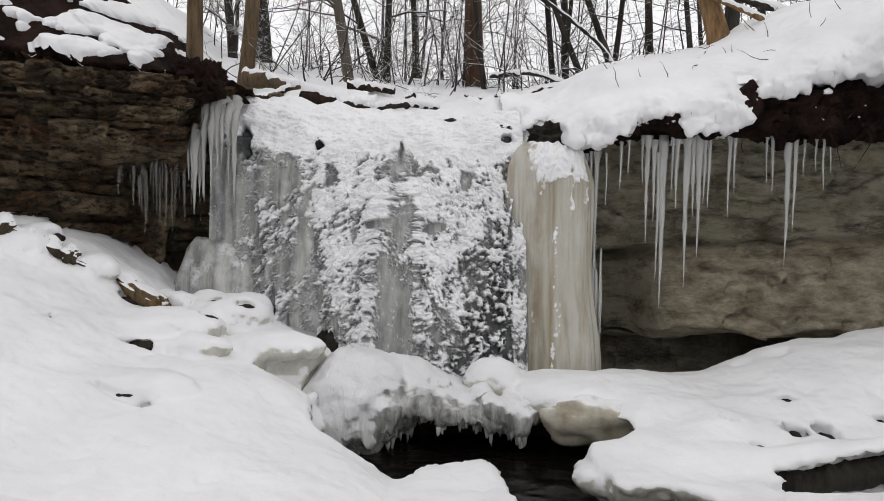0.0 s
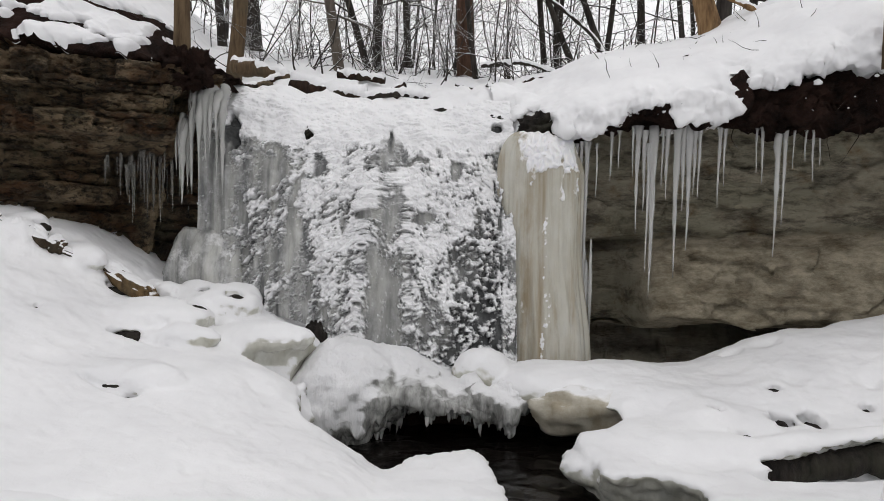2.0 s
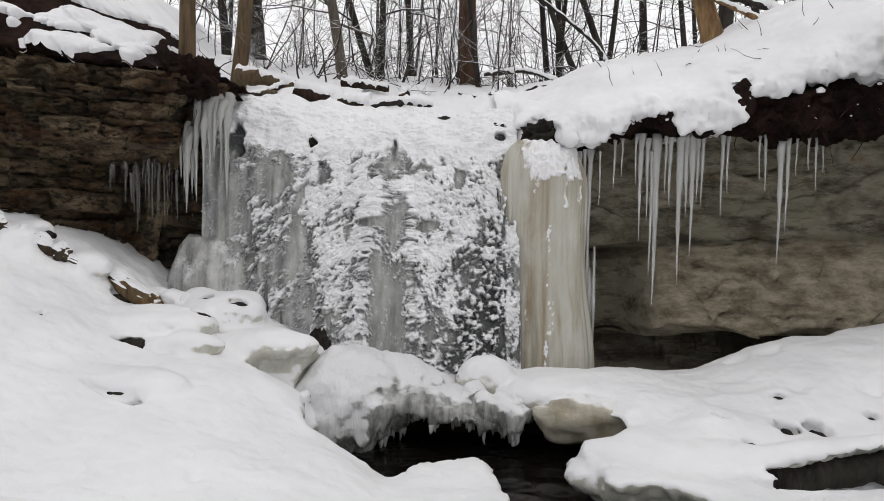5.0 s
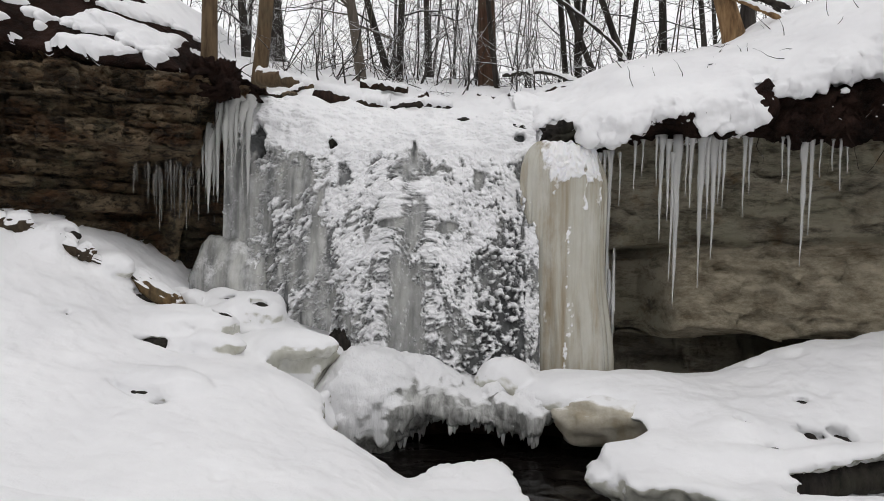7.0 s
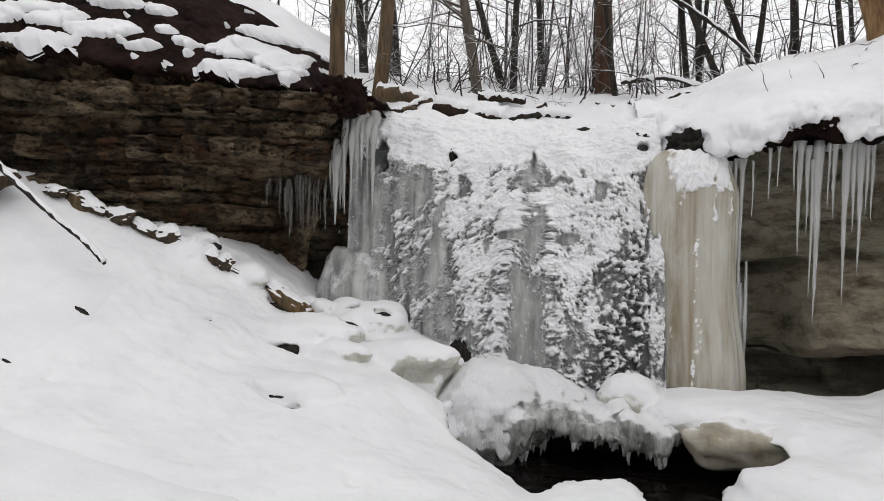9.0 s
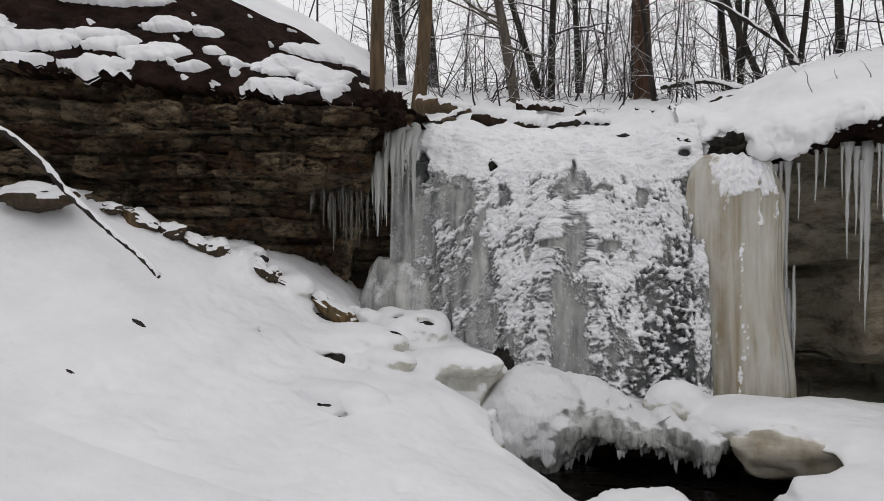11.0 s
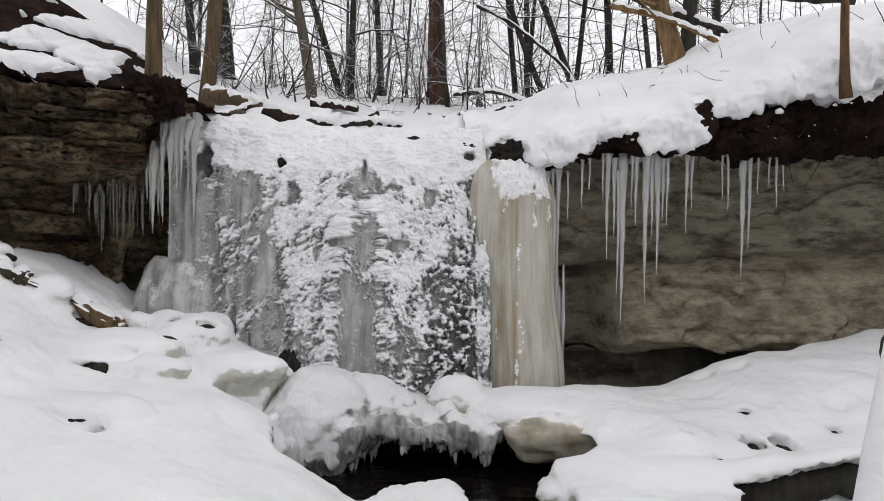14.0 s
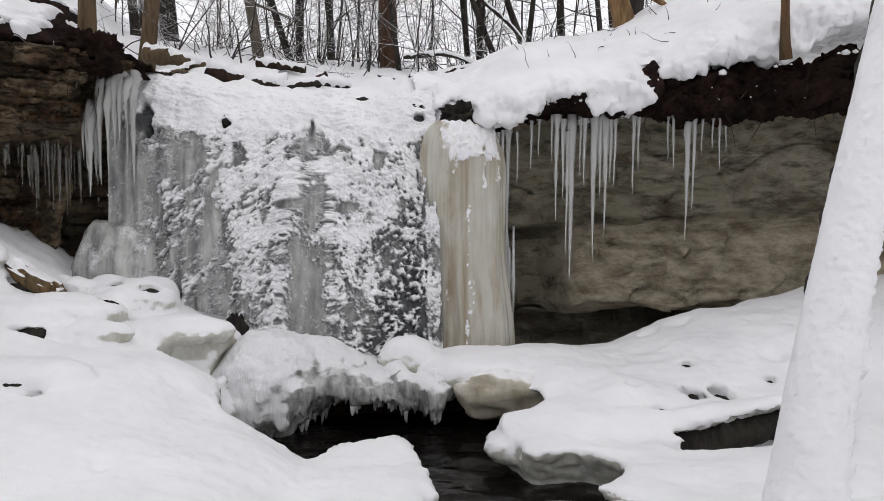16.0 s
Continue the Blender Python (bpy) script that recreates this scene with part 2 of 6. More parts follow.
def make_column_ice():
    m = Mat("yellow_grey_ice")
    band = m.noise(1.6, 5, 0.6, (5.0, 3.0, 0.22))
    col = m.mix(m.ramp(band, (0.36, 0.0), (0.60, 1.0)), (0.28, 0.225, 0.145), (0.48, 0.465, 0.40))
    col = m.mix(m.ramp(m.noise(3.5, 5, 0.65, (1.2, 1.2, 0.5)), (0.46, 0.0), (0.72, 0.6)), col, (0.62, 0.62, 0.57))
    snow = m.ramp(m.math("ADD", m.value("snow"), m.math("MULTIPLY", m.math("SUBTRACT", m.noise(38, 3), 0.5), 0.35)), (0.42, 0.0), (0.6, 1.0))
    m.set(Base_Color=m.mix(snow, col, snow_colour(m)), Roughness=m.mix(snow, (0.25,) * 3, (0.7,) * 3), Specular_IOR_Level=0.4)
    m.set(Subsurface_Weight=0.15, Subsurface_Radius=(0.04, 0.035, 0.025))
    m.bump(m.noise(14, 4, 0.6, (3, 3, 0.35)), 0.015, 0.5)
    return m.m


def make_dome():
    """Glazed ice with a dusting of snow on its back."""
    m = Mat("frosted_ice")
    up = m.math("ADD", m.up(), m.math("MULTIPLY", m.math("SUBTRACT", m.noise(5, 4, 0.6), 0.5), 0.6))
    snow = m.ramp(m.math("SUBTRACT", up, m.math("MULTIPLY", m.value("wet"), 0.6)), (0.05, 0.0), (0.4, 1.0))
    ice = m.mix(m.ramp(m.noise(7, 5, 0.65, (1.6, 1.6, 0.5)), (0.35, 0.0), (0.65, 1.0)), (0.17, 0.17, 0.16), (0.55, 0.55, 0.53))
    m.set(Base_Color=m.mix(snow, ice, snow_colour(m)), Roughness=m.mix(snow, (0.16,) * 3, (0.7,) * 3), Specular_IOR_Level=0.45)
    n = m.bump(m.noise(16, 5, 0.65, (2.4, 2.4, 0.5)), 0.03, 0.7)
    m.bump(m.noise(80, 3, 0.6), 0.006, 0.6, n)
    return m.m


def make_boulder_ice():
    m = Mat("tan_ice")
    c = m.mix(m.ramp(m.noise(4, 5, 0.6), (0.35, 0.0), (0.65, 1.0)), (0.30, 0.26, 0.185), (0.58, 0.55, 0.47))
    up = m.math("ADD", m.up(), m.math("MULTIPLY", m.math("SUBTRACT", m.noise(8, 4), 0.5), 0.5))
    m.set(Base_Color=m.mix(m.ramp(up, (0.72, 0.0), (0.95, 1.0)), c, SNOW_B), Roughness=0.3, Specular_IOR_Level=0.4)
    m.bump(m.noise(12, 4, 0.6), 0.02, 0.4)
    return m.m


def make_icicle(name="clear_ice", a=(0.76, 0.76, 0.745), b=(0.91, 0.91, 0.90), clear=0.62):
    m = Mat(name)
    m.set(Base_Color=m.mix(m.noise(9, 3, 0.5, (1, 1, 0.3)), a, b), Roughness=0.16, IOR=1.31, Transmission_Weight=clear)
    m.bump(m.noise(30, 3, 0.5, (1, 1, 0.5)), 0.006, 0.5)
    return m.m


def make_rock_left():
    m = Mat("brown_layered_rock")
    tone = m.value("tone")
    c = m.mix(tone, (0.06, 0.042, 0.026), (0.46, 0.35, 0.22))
    c = m.mix(m.ramp(m.noise(2.1, 5, 0.6, (1, 1, 2)), (0.48, 0.0), (0.60, 0.8)), c, (0.15, 0.072, 0.032))
    c = m.mix(m.ramp(m.noise(3.3, 5, 0.65), (0.55, 0.0), (0.7, 0.7)), c, (0.15, 0.145, 0.085))
    c = m.mix(m.ramp(m.noise(9, 6, 0.75, (1, 1, 2)), (0.46, 0.0), (0.60, 0.9)), c, (0.014, 0.011, 0.008))
    c = m.mix(m.ramp(m.noise(1.5, 6, 0.7, (1.6, 1.6, 0.8)), (0.48, 0.0), (0.64, 0.65)), c, (0.018, 0.014, 0.010))
    c = m.mix(m.ramp(m.noise(17, 5, 0.7), (0.60, 0.0), (0.72, 0.6)), c, (0.30, 0.27, 0.20))
    m.set(Base_Color=c, Roughness=0.85, Specular_IOR_Level=0.3)
    n = m.bump(m.noise(11, 9, 0.8, (1, 1, 2.2)), 0.10, 1.0)
    m.bump(m.noise(55, 5, 0.75), 0.02, 1.0, n)
    return m.m


def make_rock_right():
    m = Mat("grey_sandstone")
    tone = m.value("tone")
    c = m.mix(tone, (0.36, 0.33, 0.25), (0.50, 0.44, 0.33))
    c = m.mix(m.ramp(m.noise(1.3, 7, 0.7, (0.5, 1, 1.6)), (0.42, 0.0), (0.62, 0.7)), c, (0.29, 0.28, 0.195))
    c = m.mix(m.ramp(m.noise(2.7, 7, 0.75, (0.6, 1, 2.0)), (0.48, 0.0), (0.62, 0.8)), c, (0.045, 0.036, 0.027))
    c = m.mix(m.ramp(m.noise(2.6, 6, 0.7), (0.56, 0.0), (0.68, 0.7)), c, (0.20, 0.125, 0.055))
    c = m.mix(m.ramp(m.noise(5.2, 6, 0.7, (0.8, 1, 1.2)), (0.60, 0.0), (0.70, 0.6)), c, (0.42, 0.38, 0.29))
    # near-black at the lowest tone: shade painted under the pale ledge
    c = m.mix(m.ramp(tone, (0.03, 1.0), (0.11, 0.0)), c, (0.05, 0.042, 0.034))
    tan = m.mix(m.ramp(m.noise(4.4, 7, 0.75, (0.7, 1, 1.6)), (0.32, 0.0), (0.62, 1.0)), (0.17, 0.13, 0.078), (0.66, 0.585, 0.44))
    c = m.mix(m.ramp(tone, (0.5, 0.0), (0.8, 0.9)), c, tan)
    c = m.mix(m.ramp(m.noise(1.7, 7, 0.72, (0.8, 1, 1.3)), (0.52, 0.0), (0.66, 0.65)), c, (0.085, 0.062, 0.036))
    m.set(Base_Color=c, Roughness=0.85, Specular_IOR_Level=0.3)
    n = m.bump(m.noise(8, 9, 0.78, (0.6, 1, 2.2)), 0.09, 1.0)
    m.bump(m.noise(50, 4, 0.7), 0.01, 0.8, n)
    return m.m


def make_soil():
    m = Mat("dark_soil")
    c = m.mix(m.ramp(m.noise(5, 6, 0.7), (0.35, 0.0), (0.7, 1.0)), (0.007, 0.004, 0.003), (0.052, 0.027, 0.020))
    m.set(Base_Color=c, Roughness=0.95, Specular_IOR_Level=0.15)
    n = m.bump(m.noise(14, 6, 0.75), 0.08, 1.0)
    m.bump(m.noise(70, 4, 0.7), 0.015, 1.0, n)
    return m.m


def make_bark(name, dark, light, snowy=0.55):
    """Bark, with snow lying on whatever faces up."""
    m = Mat(name)
    c = m.mix(m.ramp(m.noise(9, 5, 0.65, (2.2, 2.2, 0.35)), (0.32, 0.0), (0.7, 1.0)), dark, light)
    c = m.mix(m.ramp(m.noise(3, 4), (0.5, 0.0), (0.75, 0.6)), c, (0.06, 0.06, 0.04))
    up = m.math("ADD", m.up(), m.math("MULTIPLY", m.math("SUBTRACT", m.noise(7, 3), 0.5), 0.5))
    snow = m.ramp(up, (snowy, 0.0), (snowy + 0.08, 1.0))
    m.set(Base_Color=m.mix(snow, c, SNOW_B), Roughness=0.85, Specular_IOR_Level=0.2)
    m.bump(m.noise(26, 5, 0.7, (2, 2, 0.4)), 0.012, 0.8)
    return m.m


def make_water():
    m = Mat("dark_water")
    m.set(Base_Color=m.mix(m.noise(3, 4), (0.002, 0.002, 0.002), (0.008, 0.006, 0.005)), Roughness=0.08, IOR=1.33, Specular_IOR_Level=0.4)
    m.bump(m.noise(7, 5, 0.6, (1, 0.6, 1), 0.6), 0.02, 0.5)
    return m.m


SNOW, BANK, FALLS, COLUMN, ICE, DOME, TAN_ICE = make_snow(), make_bank(), make_falls(), make_column_ice(), make_icicle(), make_dome(), make_boulder_ice()
ICE_GREY = make_icicle("grey_ice", (0.58, 0.58, 0.56), (0.78, 0.78, 0.76), 0.6)
# darker copy of the ice: the hollow's shade put into the colour
ICE_DIM = make_icicle("shaded_ice", (0.34, 0.33, 0.30), (0.52, 0.51, 0.48), 0.7)
ROCK_L, ROCK_R, SOIL, WATER = make_rock_left(), make_rock_right(), make_soil(), make_water()
# black for stones, and for lumps put where gaps and pits are dark
STONE = make_bark("black_stone_and_gaps", (0.005, 0.004, 0.004), (0.035, 0.030, 0.025), 1.3)
BARK_DARK = make_bark("dark_wet_bark", (0.010, 0.008, 0.007), (0.05, 0.042, 0.036))
BARK_BROWN = make_bark("brown_bark", (0.055, 0.035, 0.02), (0.15, 0.105, 0.06), 0.7)
BARK_RED = make_bark("reddish_bark", (0.035, 0.018, 0.011), (0.10, 0.055, 0.035), 0.7)
BARK_ORANGE = make_bark("orange_bark", (0.10, 0.055, 0.025), (0.30, 0.19, 0.095), 0.75)
BARK_YOUNG = make_bark("young_orange_bark", (0.05, 0.026, 0.014), (0.19, 0.11, 0.055), 0.75)
BARK_FAR = make_bark("grey_twigs", (0.014, 0.012, 0.011), (0.06, 0.052, 0.045), 0.3)
BARK_GREY = make_bark("grey_brown_bark", (0.05, 0.042, 0.033), (0.16, 0.135, 0.11), 0.7)
BARK_LOG = make_bark("rotten_wet_wood", (0.006, 0.004, 0.003), (0.045, 0.024, 0.015), 0.6)
BARK_SNOWY = make_bark("snow_laden_wood", (0.012, 0.009, 0.007), (0.06, 0.045, 0.03), 0.05)


# ---- lie of the land ----
def interp(x, xs, ys):
    return np.interp(x, xs, ys)


def brow_y(x):
    """Front edge of the bank above the overhang."""
    return interp(x, [0.6, 1.2, 2.3, 3.0, 3.6, 4.6, 6.5, 12.0], [6.75, 6.5, 6.3, 6.15, 5.95, 5.4, 4.2, 1.0])


def brow_z(x):
    """Underside of the soil at that edge."""
    return interp(x, [0.6, 1.2, 2.3, 2.7, 3.6, 4.6, 6.5, 12.0], [2.36, 2.32, 2.42, 2.48, 2.5, 2.55, 2.7, 3.0])


def cliff_y(x):
    """Face of the brown cliff."""
    return interp(x, [-30.0, -12.0, -7.5, -5.5, -4.0, -2.7, -2.15, -2.0], [-12.0, 0.5, 3.6, 4.75, 5.35, 5.95, 6.3, 6.45])


def lip_y(x):
    x = np.asarray(x, float)
    mid = interp(x, [-2.2, -1.9, -1.2, -0.4, 0.6], [6.6, 6.85, 6.95, 6.85, 6.8])
    y = np.where(x < -2.1, cliff_y(x) + 0.5, mid)
    return np.where(x > 0.6, brow_y(x) + 0.12, y)


def upper(x, y):
    """Ground above the fall: a stream bed that climbs, with a bank on both hands."""
    x, y = np.broadcast_arrays(np.asarray(x, float), np.asarray(y, float))
    run = np.clip(y - 6.9, -1, 5.6)
    valley = 2.6 + 0.34 * run - 0.012 * np.clip(run, 0, 9) ** 2 + 0.28 * sstep(11.0, 15.0, y)
    valley += 0.16 * np.clip(-x - 1.2, 0, 4) * sstep(7.5, 11, y) + 0.12 * np.exp(-((x + 1.6) / 0.8) ** 2)
    d = np.clip(y - brow_y(x), -0.3, 30)
    right = brow_z(x) + 0.30 + 0.42 * sstep(2.6, 4.0, x) + 0.78 * (1 - np.exp(-np.clip(d, 0, 30) / 1.1)) + 0.06 * np.clip(d, 0, 8)
    dl = np.clip(y - cliff_y(x) - 0.35, 0, 30)
    left = 3.1 + 0.42 * np.clip(-2.3 - x, 0, 1.8) + 0.2 * np.clip(-4.1 - x, 0, 4) + (0.25 + 0.25 * sstep(-2.6, -3.4, x)) * 3.0 * (1 - np.exp(-dl / 3.0))
    side = np.where(y < 6.6, -1.95, -1.95 - 0.36 * np.clip(y - 6.6, 0, 6))
    a, b = sstep(0.7, 1.9, x), sstep(0.0, -0.5, x - side) * (1 - 0.75 * sstep(7.4, 9.5, y) * sstep(-5, -3, x))
    z = valley * (1 - a) + right * a
    z = z * (1 - b) + left * b
    p = np.stack([x, y, 0 * x], -1).reshape(-1, 3)
    near = sstep(10.5, 8.5, y) * sstep(1.6, 0.9, x) * sstep(-2.4, -1.9, x)
    z = z + (0.05 + 0.03 * near) * fbm(p * 1.1, 3).reshape(x.shape) + near * 0.11 * fbm(p * 3.4 + 5, 3).reshape(x.shape)
    return z + 0.5 * (fbm(p * 0.09 + 4, 2).reshape(x.shape)) * sstep(14, 30, np.hypot(x, y))


def lower(x, y):
    """Snow at the foot of the fall, and where the camera stands."""
    x, y = np.broadcast_arrays(np.asarray(x, float), np.asarray(y, float))
    crest = interp(x, [-30, -9, -5.65, -4.4, -3.5, -3.0, -2.5, -2.2, -1.46, -0.9, -0.3], [9.0, 3.1, 2.2, 1.88, 1.52, 1.2, 0.90, 0.80, 0.66, 0.30, -0.1])
    front = interp(x, [-30, -6, -4, -3, -2, -1.1, -0.75, -0.5, -0.3, 0.3], [6.0, 1.15, 0.72, 0.45, 0.24, 0.12, 0.09, -0.03, -0.1, -0.13])
    far = np.where(x < -2, cliff_y(x), 6.3)
    t = (y - 3.3) / np.maximum(far - 3.3, 0.8)
    t = np.where(t > 0, np.clip(t, 0, 1.1), 0.4 * np.clip(t, -1, 0))
    left = front + (crest - front) * t
    right = 0.0 + 0.10 * sstep(4.25, 4.75, y) + 0.17 * sstep(1.0, 1.6, x) * sstep(4.6, 5.3, y) + 0.29 * sstep(2.1, 3.2, x) * sstep(4.5, 6.0, y) + 0.2 * softplus(x - 3.3, 0.2)
    right -= 0.8 * sstep(6.15, 6.95, y) * sstep(1.2, 1.6, x)
    w = sstep(-0.3, 1.1, x)
    z = left * (1 - w) + right * w
    # unseen slopes behind and beside the camera, raised to cut low sky light
    z += 0.6 * np.minimum(softplus(-y - 4, 0.8), 14) + 0.5 * np.minimum(softplus(np.abs(x) - 9, 0.8), 14) * sstep(5, 0, y)
    p = np.stack([x, y, 0 * x], -1).reshape(-1, 3)
    return z + 0.035 * fbm(p * 0.9 + 3, 3).reshape(x.shape)


LO, HI = (-3.6, 3.1, -0.62), (4.7, 7.9, 1.75)


def spread(lo, hi, fine_lo, fine_hi, step, growth=1.18):
    """Coordinates that are close together between fine_lo and fine_hi and far apart outside."""
    mid = list(np.arange(fine_lo, fine_hi + 1e-6, step))
    up_, s, c = [], step, fine_hi
    while c < hi:
        s *= growth
        c += s
        up_.append(c)
    down, s, c = [], step, fine_lo
    while c > lo:
        s *= growth
        c -= s
        down.append(c)
    return np.array(down[::-1] + mid + up_)


def build_ground():
    x = spread(-400, 400, -6.5, 6.0, 0.06)
    y = spread(-400, 7.9, 1.5, 7.9, 0.06)
    y = y[y <= 7.96]
    X, Y = np.meshgrid(x, y, indexing="ij")
    Z = lower(X, Y)
    cx, cy = (X[:-1, :-1] + X[1:, 1:]) / 2, (Y[:-1, :-1] + Y[1:, 1:]) / 2
    inner = np.minimum(np.minimum(X - LO[0], HI[0] - X), Y - LO[1])
    Z = Z - 0.05 * sstep(0.12, 0.4, inner)
    hole = (cx > LO[0] + 0.45) & (cx < HI[0] - 0.45) & (cy > LO[1] + 0.45)
    back = cy > np.where(cx < -2.1, cliff_y(cx) + 1.2, 99)
    v = np.stack([X, Y, Z], -1).reshape(-1, 3)
    ob = mk("ground", v, grid_quads(len(x), len(y), ~hole & ~back), SNOW)
    tagged(ob, "deep untrodden snow on the bank of the stream", "snow bank", kind="structure")


def build_bank():
    """The snow round the pool, with ice shelves, humps and a dark cut for the stream."""
    step = 0.025
    X, Y, Z = axes(LO, HI, step)
    d = (Z - lower(X[:, :, 0], Y[:, :, 0])[:, :, None]) * 0.85
    # bed of the stream
    for a, b, ra, rb in (((0.2, 5.9, -0.05), (0.45, 5.0, -0.15), 0.62, 0.6), ((0.45, 5.0, -0.15), (0.74, 4.3, -0.22), 0.58, 0.36), ((0.74, 4.3, -0.22), (0.8, 3.0, -0.25), 0.36, 0.36),
                         ((0.3, 5.05, -0.2), (-0.62, 5.04, -0.22), 0.45, 0.38), ((0.5, 5.05, -0.2), (1.5, 5.02, -0.24), 0.44, 0.33), ((-0.5, 5.5, -0.2), (0.2, 5.7, -0.2), 0.4, 0.4), ((0.6, 5.25, -0.25), (1.35, 5.3, -0.25), 0.42, 0.36), ((0.5, 5.7, -0.3), (1.2, 5.75, -0.35), 0.42, 0.36), ((0.95, 3.9, -0.3), (1.36, 3.95, -0.3), 0.32, 0.34), ((1.0, 3.6, -0.3), (1.3, 3.3, -0.3), 0.36, 0.36)):
        d = smax(d, -capsule(X, Y, Z, a, b, ra, rb), 0.1)
    # undercut below the block of ice on the left, crevices beside the bridge
    for a, b, ra, rb in (((-1.66, 5.36, 0.40), (-1.10, 5.42, 0.34), 0.06, 0.13), ((-2.38, 5.20, 0.64), (-1.95, 5.18, 0.56), 0.035, 0.03), ((-2.22, 4.50, 0.46), (-1.88, 4.43, 0.40), 0.035, 0.05), ((-0.9, 6.1, 0.55), (-1.03, 5.42, 0.12), 0.11, 0.09), ((-0.80, 5.25, 0.2), (-0.74, 4.93, 0.05), 0.18, 0.22)):
        d = smax(d, -capsule(X, Y, Z, a, b, ra, rb), 0.05)
    lumps = [
        # left bank: humps beside the pool, crest under the cliff
        ((-1.30, 5.05, 0.10), (0.34, 0.30, 0.29), 8, 0.03), ((-1.75, 4.95, 0.25), (0.5, 0.4, 0.2), 0, 0.12), ((-1.42, 5.85, 0.44), (0.5, 0.36, 0.17), -8, 0.05),
        ((-1.9, 6.1, 0.72), (0.42, 0.3, 0.2), 0, 0.1), ((-2.25, 5.6, 0.70), (0.5, 0.3, 0.16), 0, 0.06), ((-1.95, 5.42, 0.42), (0.6, 0.2, 0.15), 5, 0.04),
        ((-3.28, 5.72, 1.42), (0.13, 0.12, 0.12), 0, 0.05), ((-3.45, 5.6, 1.36), (0.3, 0.2, 0.16), 0, 0.1), ((-3.0, 5.85, 1.16), (0.35, 0.16, 0.13), -25, 0.06), ((-1.72, 6.25, 0.78), (0.2, 0.18, 0.14), 0, 0.05),
        ((-2.1, 6.2, 0.86), (0.16, 0.14, 0.1), 0, 0.04), ((-2.3, 6.05, 0.86), (0.14, 0.12, 0.09), 0, 0.04), ((-1.75, 5.95, 0.75), (0.13, 0.1, 0.09), 0, 0.03), ((-2.0, 5.85, 0.78), (0.12, 0.1, 0.07), 0, 0.03),
        ((-2.0, 5.32, 0.60), (0.42, 0.14, 0.10), -8, 0.05), ((-1.98, 4.66, 0.45), (0.36, 0.16, 0.10), -10, 0.06), ((-1.35, 5.62, 0.55), (0.42, 0.25, 0.13), -5, 0.06),
        # left of the water
        ((-0.82, 4.2, -0.12), (0.45, 0.5, 0.2), 0, 0.1),
        # right bank: shelf before the column, bank
        ((1.05, 5.85, 0.14), (0.6, 0.5, 0.17), 0, 0.08), ((1.6, 5.75, 0.12), (0.6, 0.5, 0.17), 0, 0.1), ((0.45, 5.85, 0.24), (0.25, 0.22, 0.2), 0, 0.06),
        ((1.32, 5.66, 0.23), (0.62, 0.34, 0.09), 0, 0.08), ((2.0, 4.98, 0.04), (0.36, 0.32, 0.2), 25, 0.05), ((2.3, 4.95, 0.03), (0.6, 0.4, 0.12), 0, 0.1),
        # ice fingers on the right of the water
        ((1.22, 4.58, -0.09), (0.33, 0.22, 0.13), 14, 0.03), ((1.7, 4.66, -0.04), (0.55, 0.27, 0.17), 4, 0.08), ((1.36, 4.40, -0.14), (0.26, 0.14, 0.09), 12, 0.03), ((1.75, 4.42, -0.12), (0.34, 0.16, 0.11), 4, 0.04),
        ((2.3, 3.85, -0.14), (0.45, 0.3, 0.15), 0, 0.08),
    ]
    for c, r, turn, k in lumps:
        d = smin(d, ellipsoid(X, Y, Z, c, r, turn), k)
    # thin slab of ice that reaches over the water
    ca, sa = math.cos(radians(11)), math.sin(radians(11))
    u, w = ca * (X - 0.17) + sa * (Y - 4.24), -sa * (X - 0.17) + ca * (Y - 4.24)
    crumb = 0.02 * pn(np.stack(np.broadcast_arrays(X, Y, 0 * Z), -1)[:, :, 0].reshape(-1, 3) * 9).reshape(d.shape[0], d.shape[1])[:, :, None]
    slab = ((np.abs(u + crumb) / 0.28) ** 6 + (np.abs(w + crumb) / 0.50) ** 6 + (np.abs(Z + 0.15 - 0.10 * u - 0.05 * w) / 0.075) ** 4) ** 0.25 - 1
    d = smin(d, slab * 0.075, 0.03)
    # brown hollow between the shelf and the rounded bank
    d = smax(d, -capsule(X, Y, Z, (1.42, 5.0, -0.02), (1.74, 5.12, 0.11), 0.09, 0.07), 0.04)
    # snow over the log on the right
    d = smin(d, capsule(X, Y, Z, (1.7, 4.52, -0.03), (3.1, 4.52, 0.08), 0.10, 0.13), 0.08)
    d = smax(d, -capsule(X, Y, Z, (2.10, 4.18, -0.04), (3.0, 4.2, -0.03), 0.08, 0.21) + 0.04 * np.abs(pn(np.stack(np.broadcast_arrays(X, Y, Z), -1).reshape(-1, 3) * 6).reshape(d.shape)), 0.05)
    d = smax(d, -capsule(X, Y, Z, (2.18, 4.38, -0.08), (3.0, 4.42, -0.03), 0.09, 0.19), 0.04)
    # crease behind the hump beside the pool
    d = smax(d, -capsule(X, Y, Z, (-1.66, 5.34, 0.40), (-1.0, 5.30, 0.30), 0.05, 0.08), 0.05)
    # hollows in the snow, some of them blackened with a dark stone
    stones = []
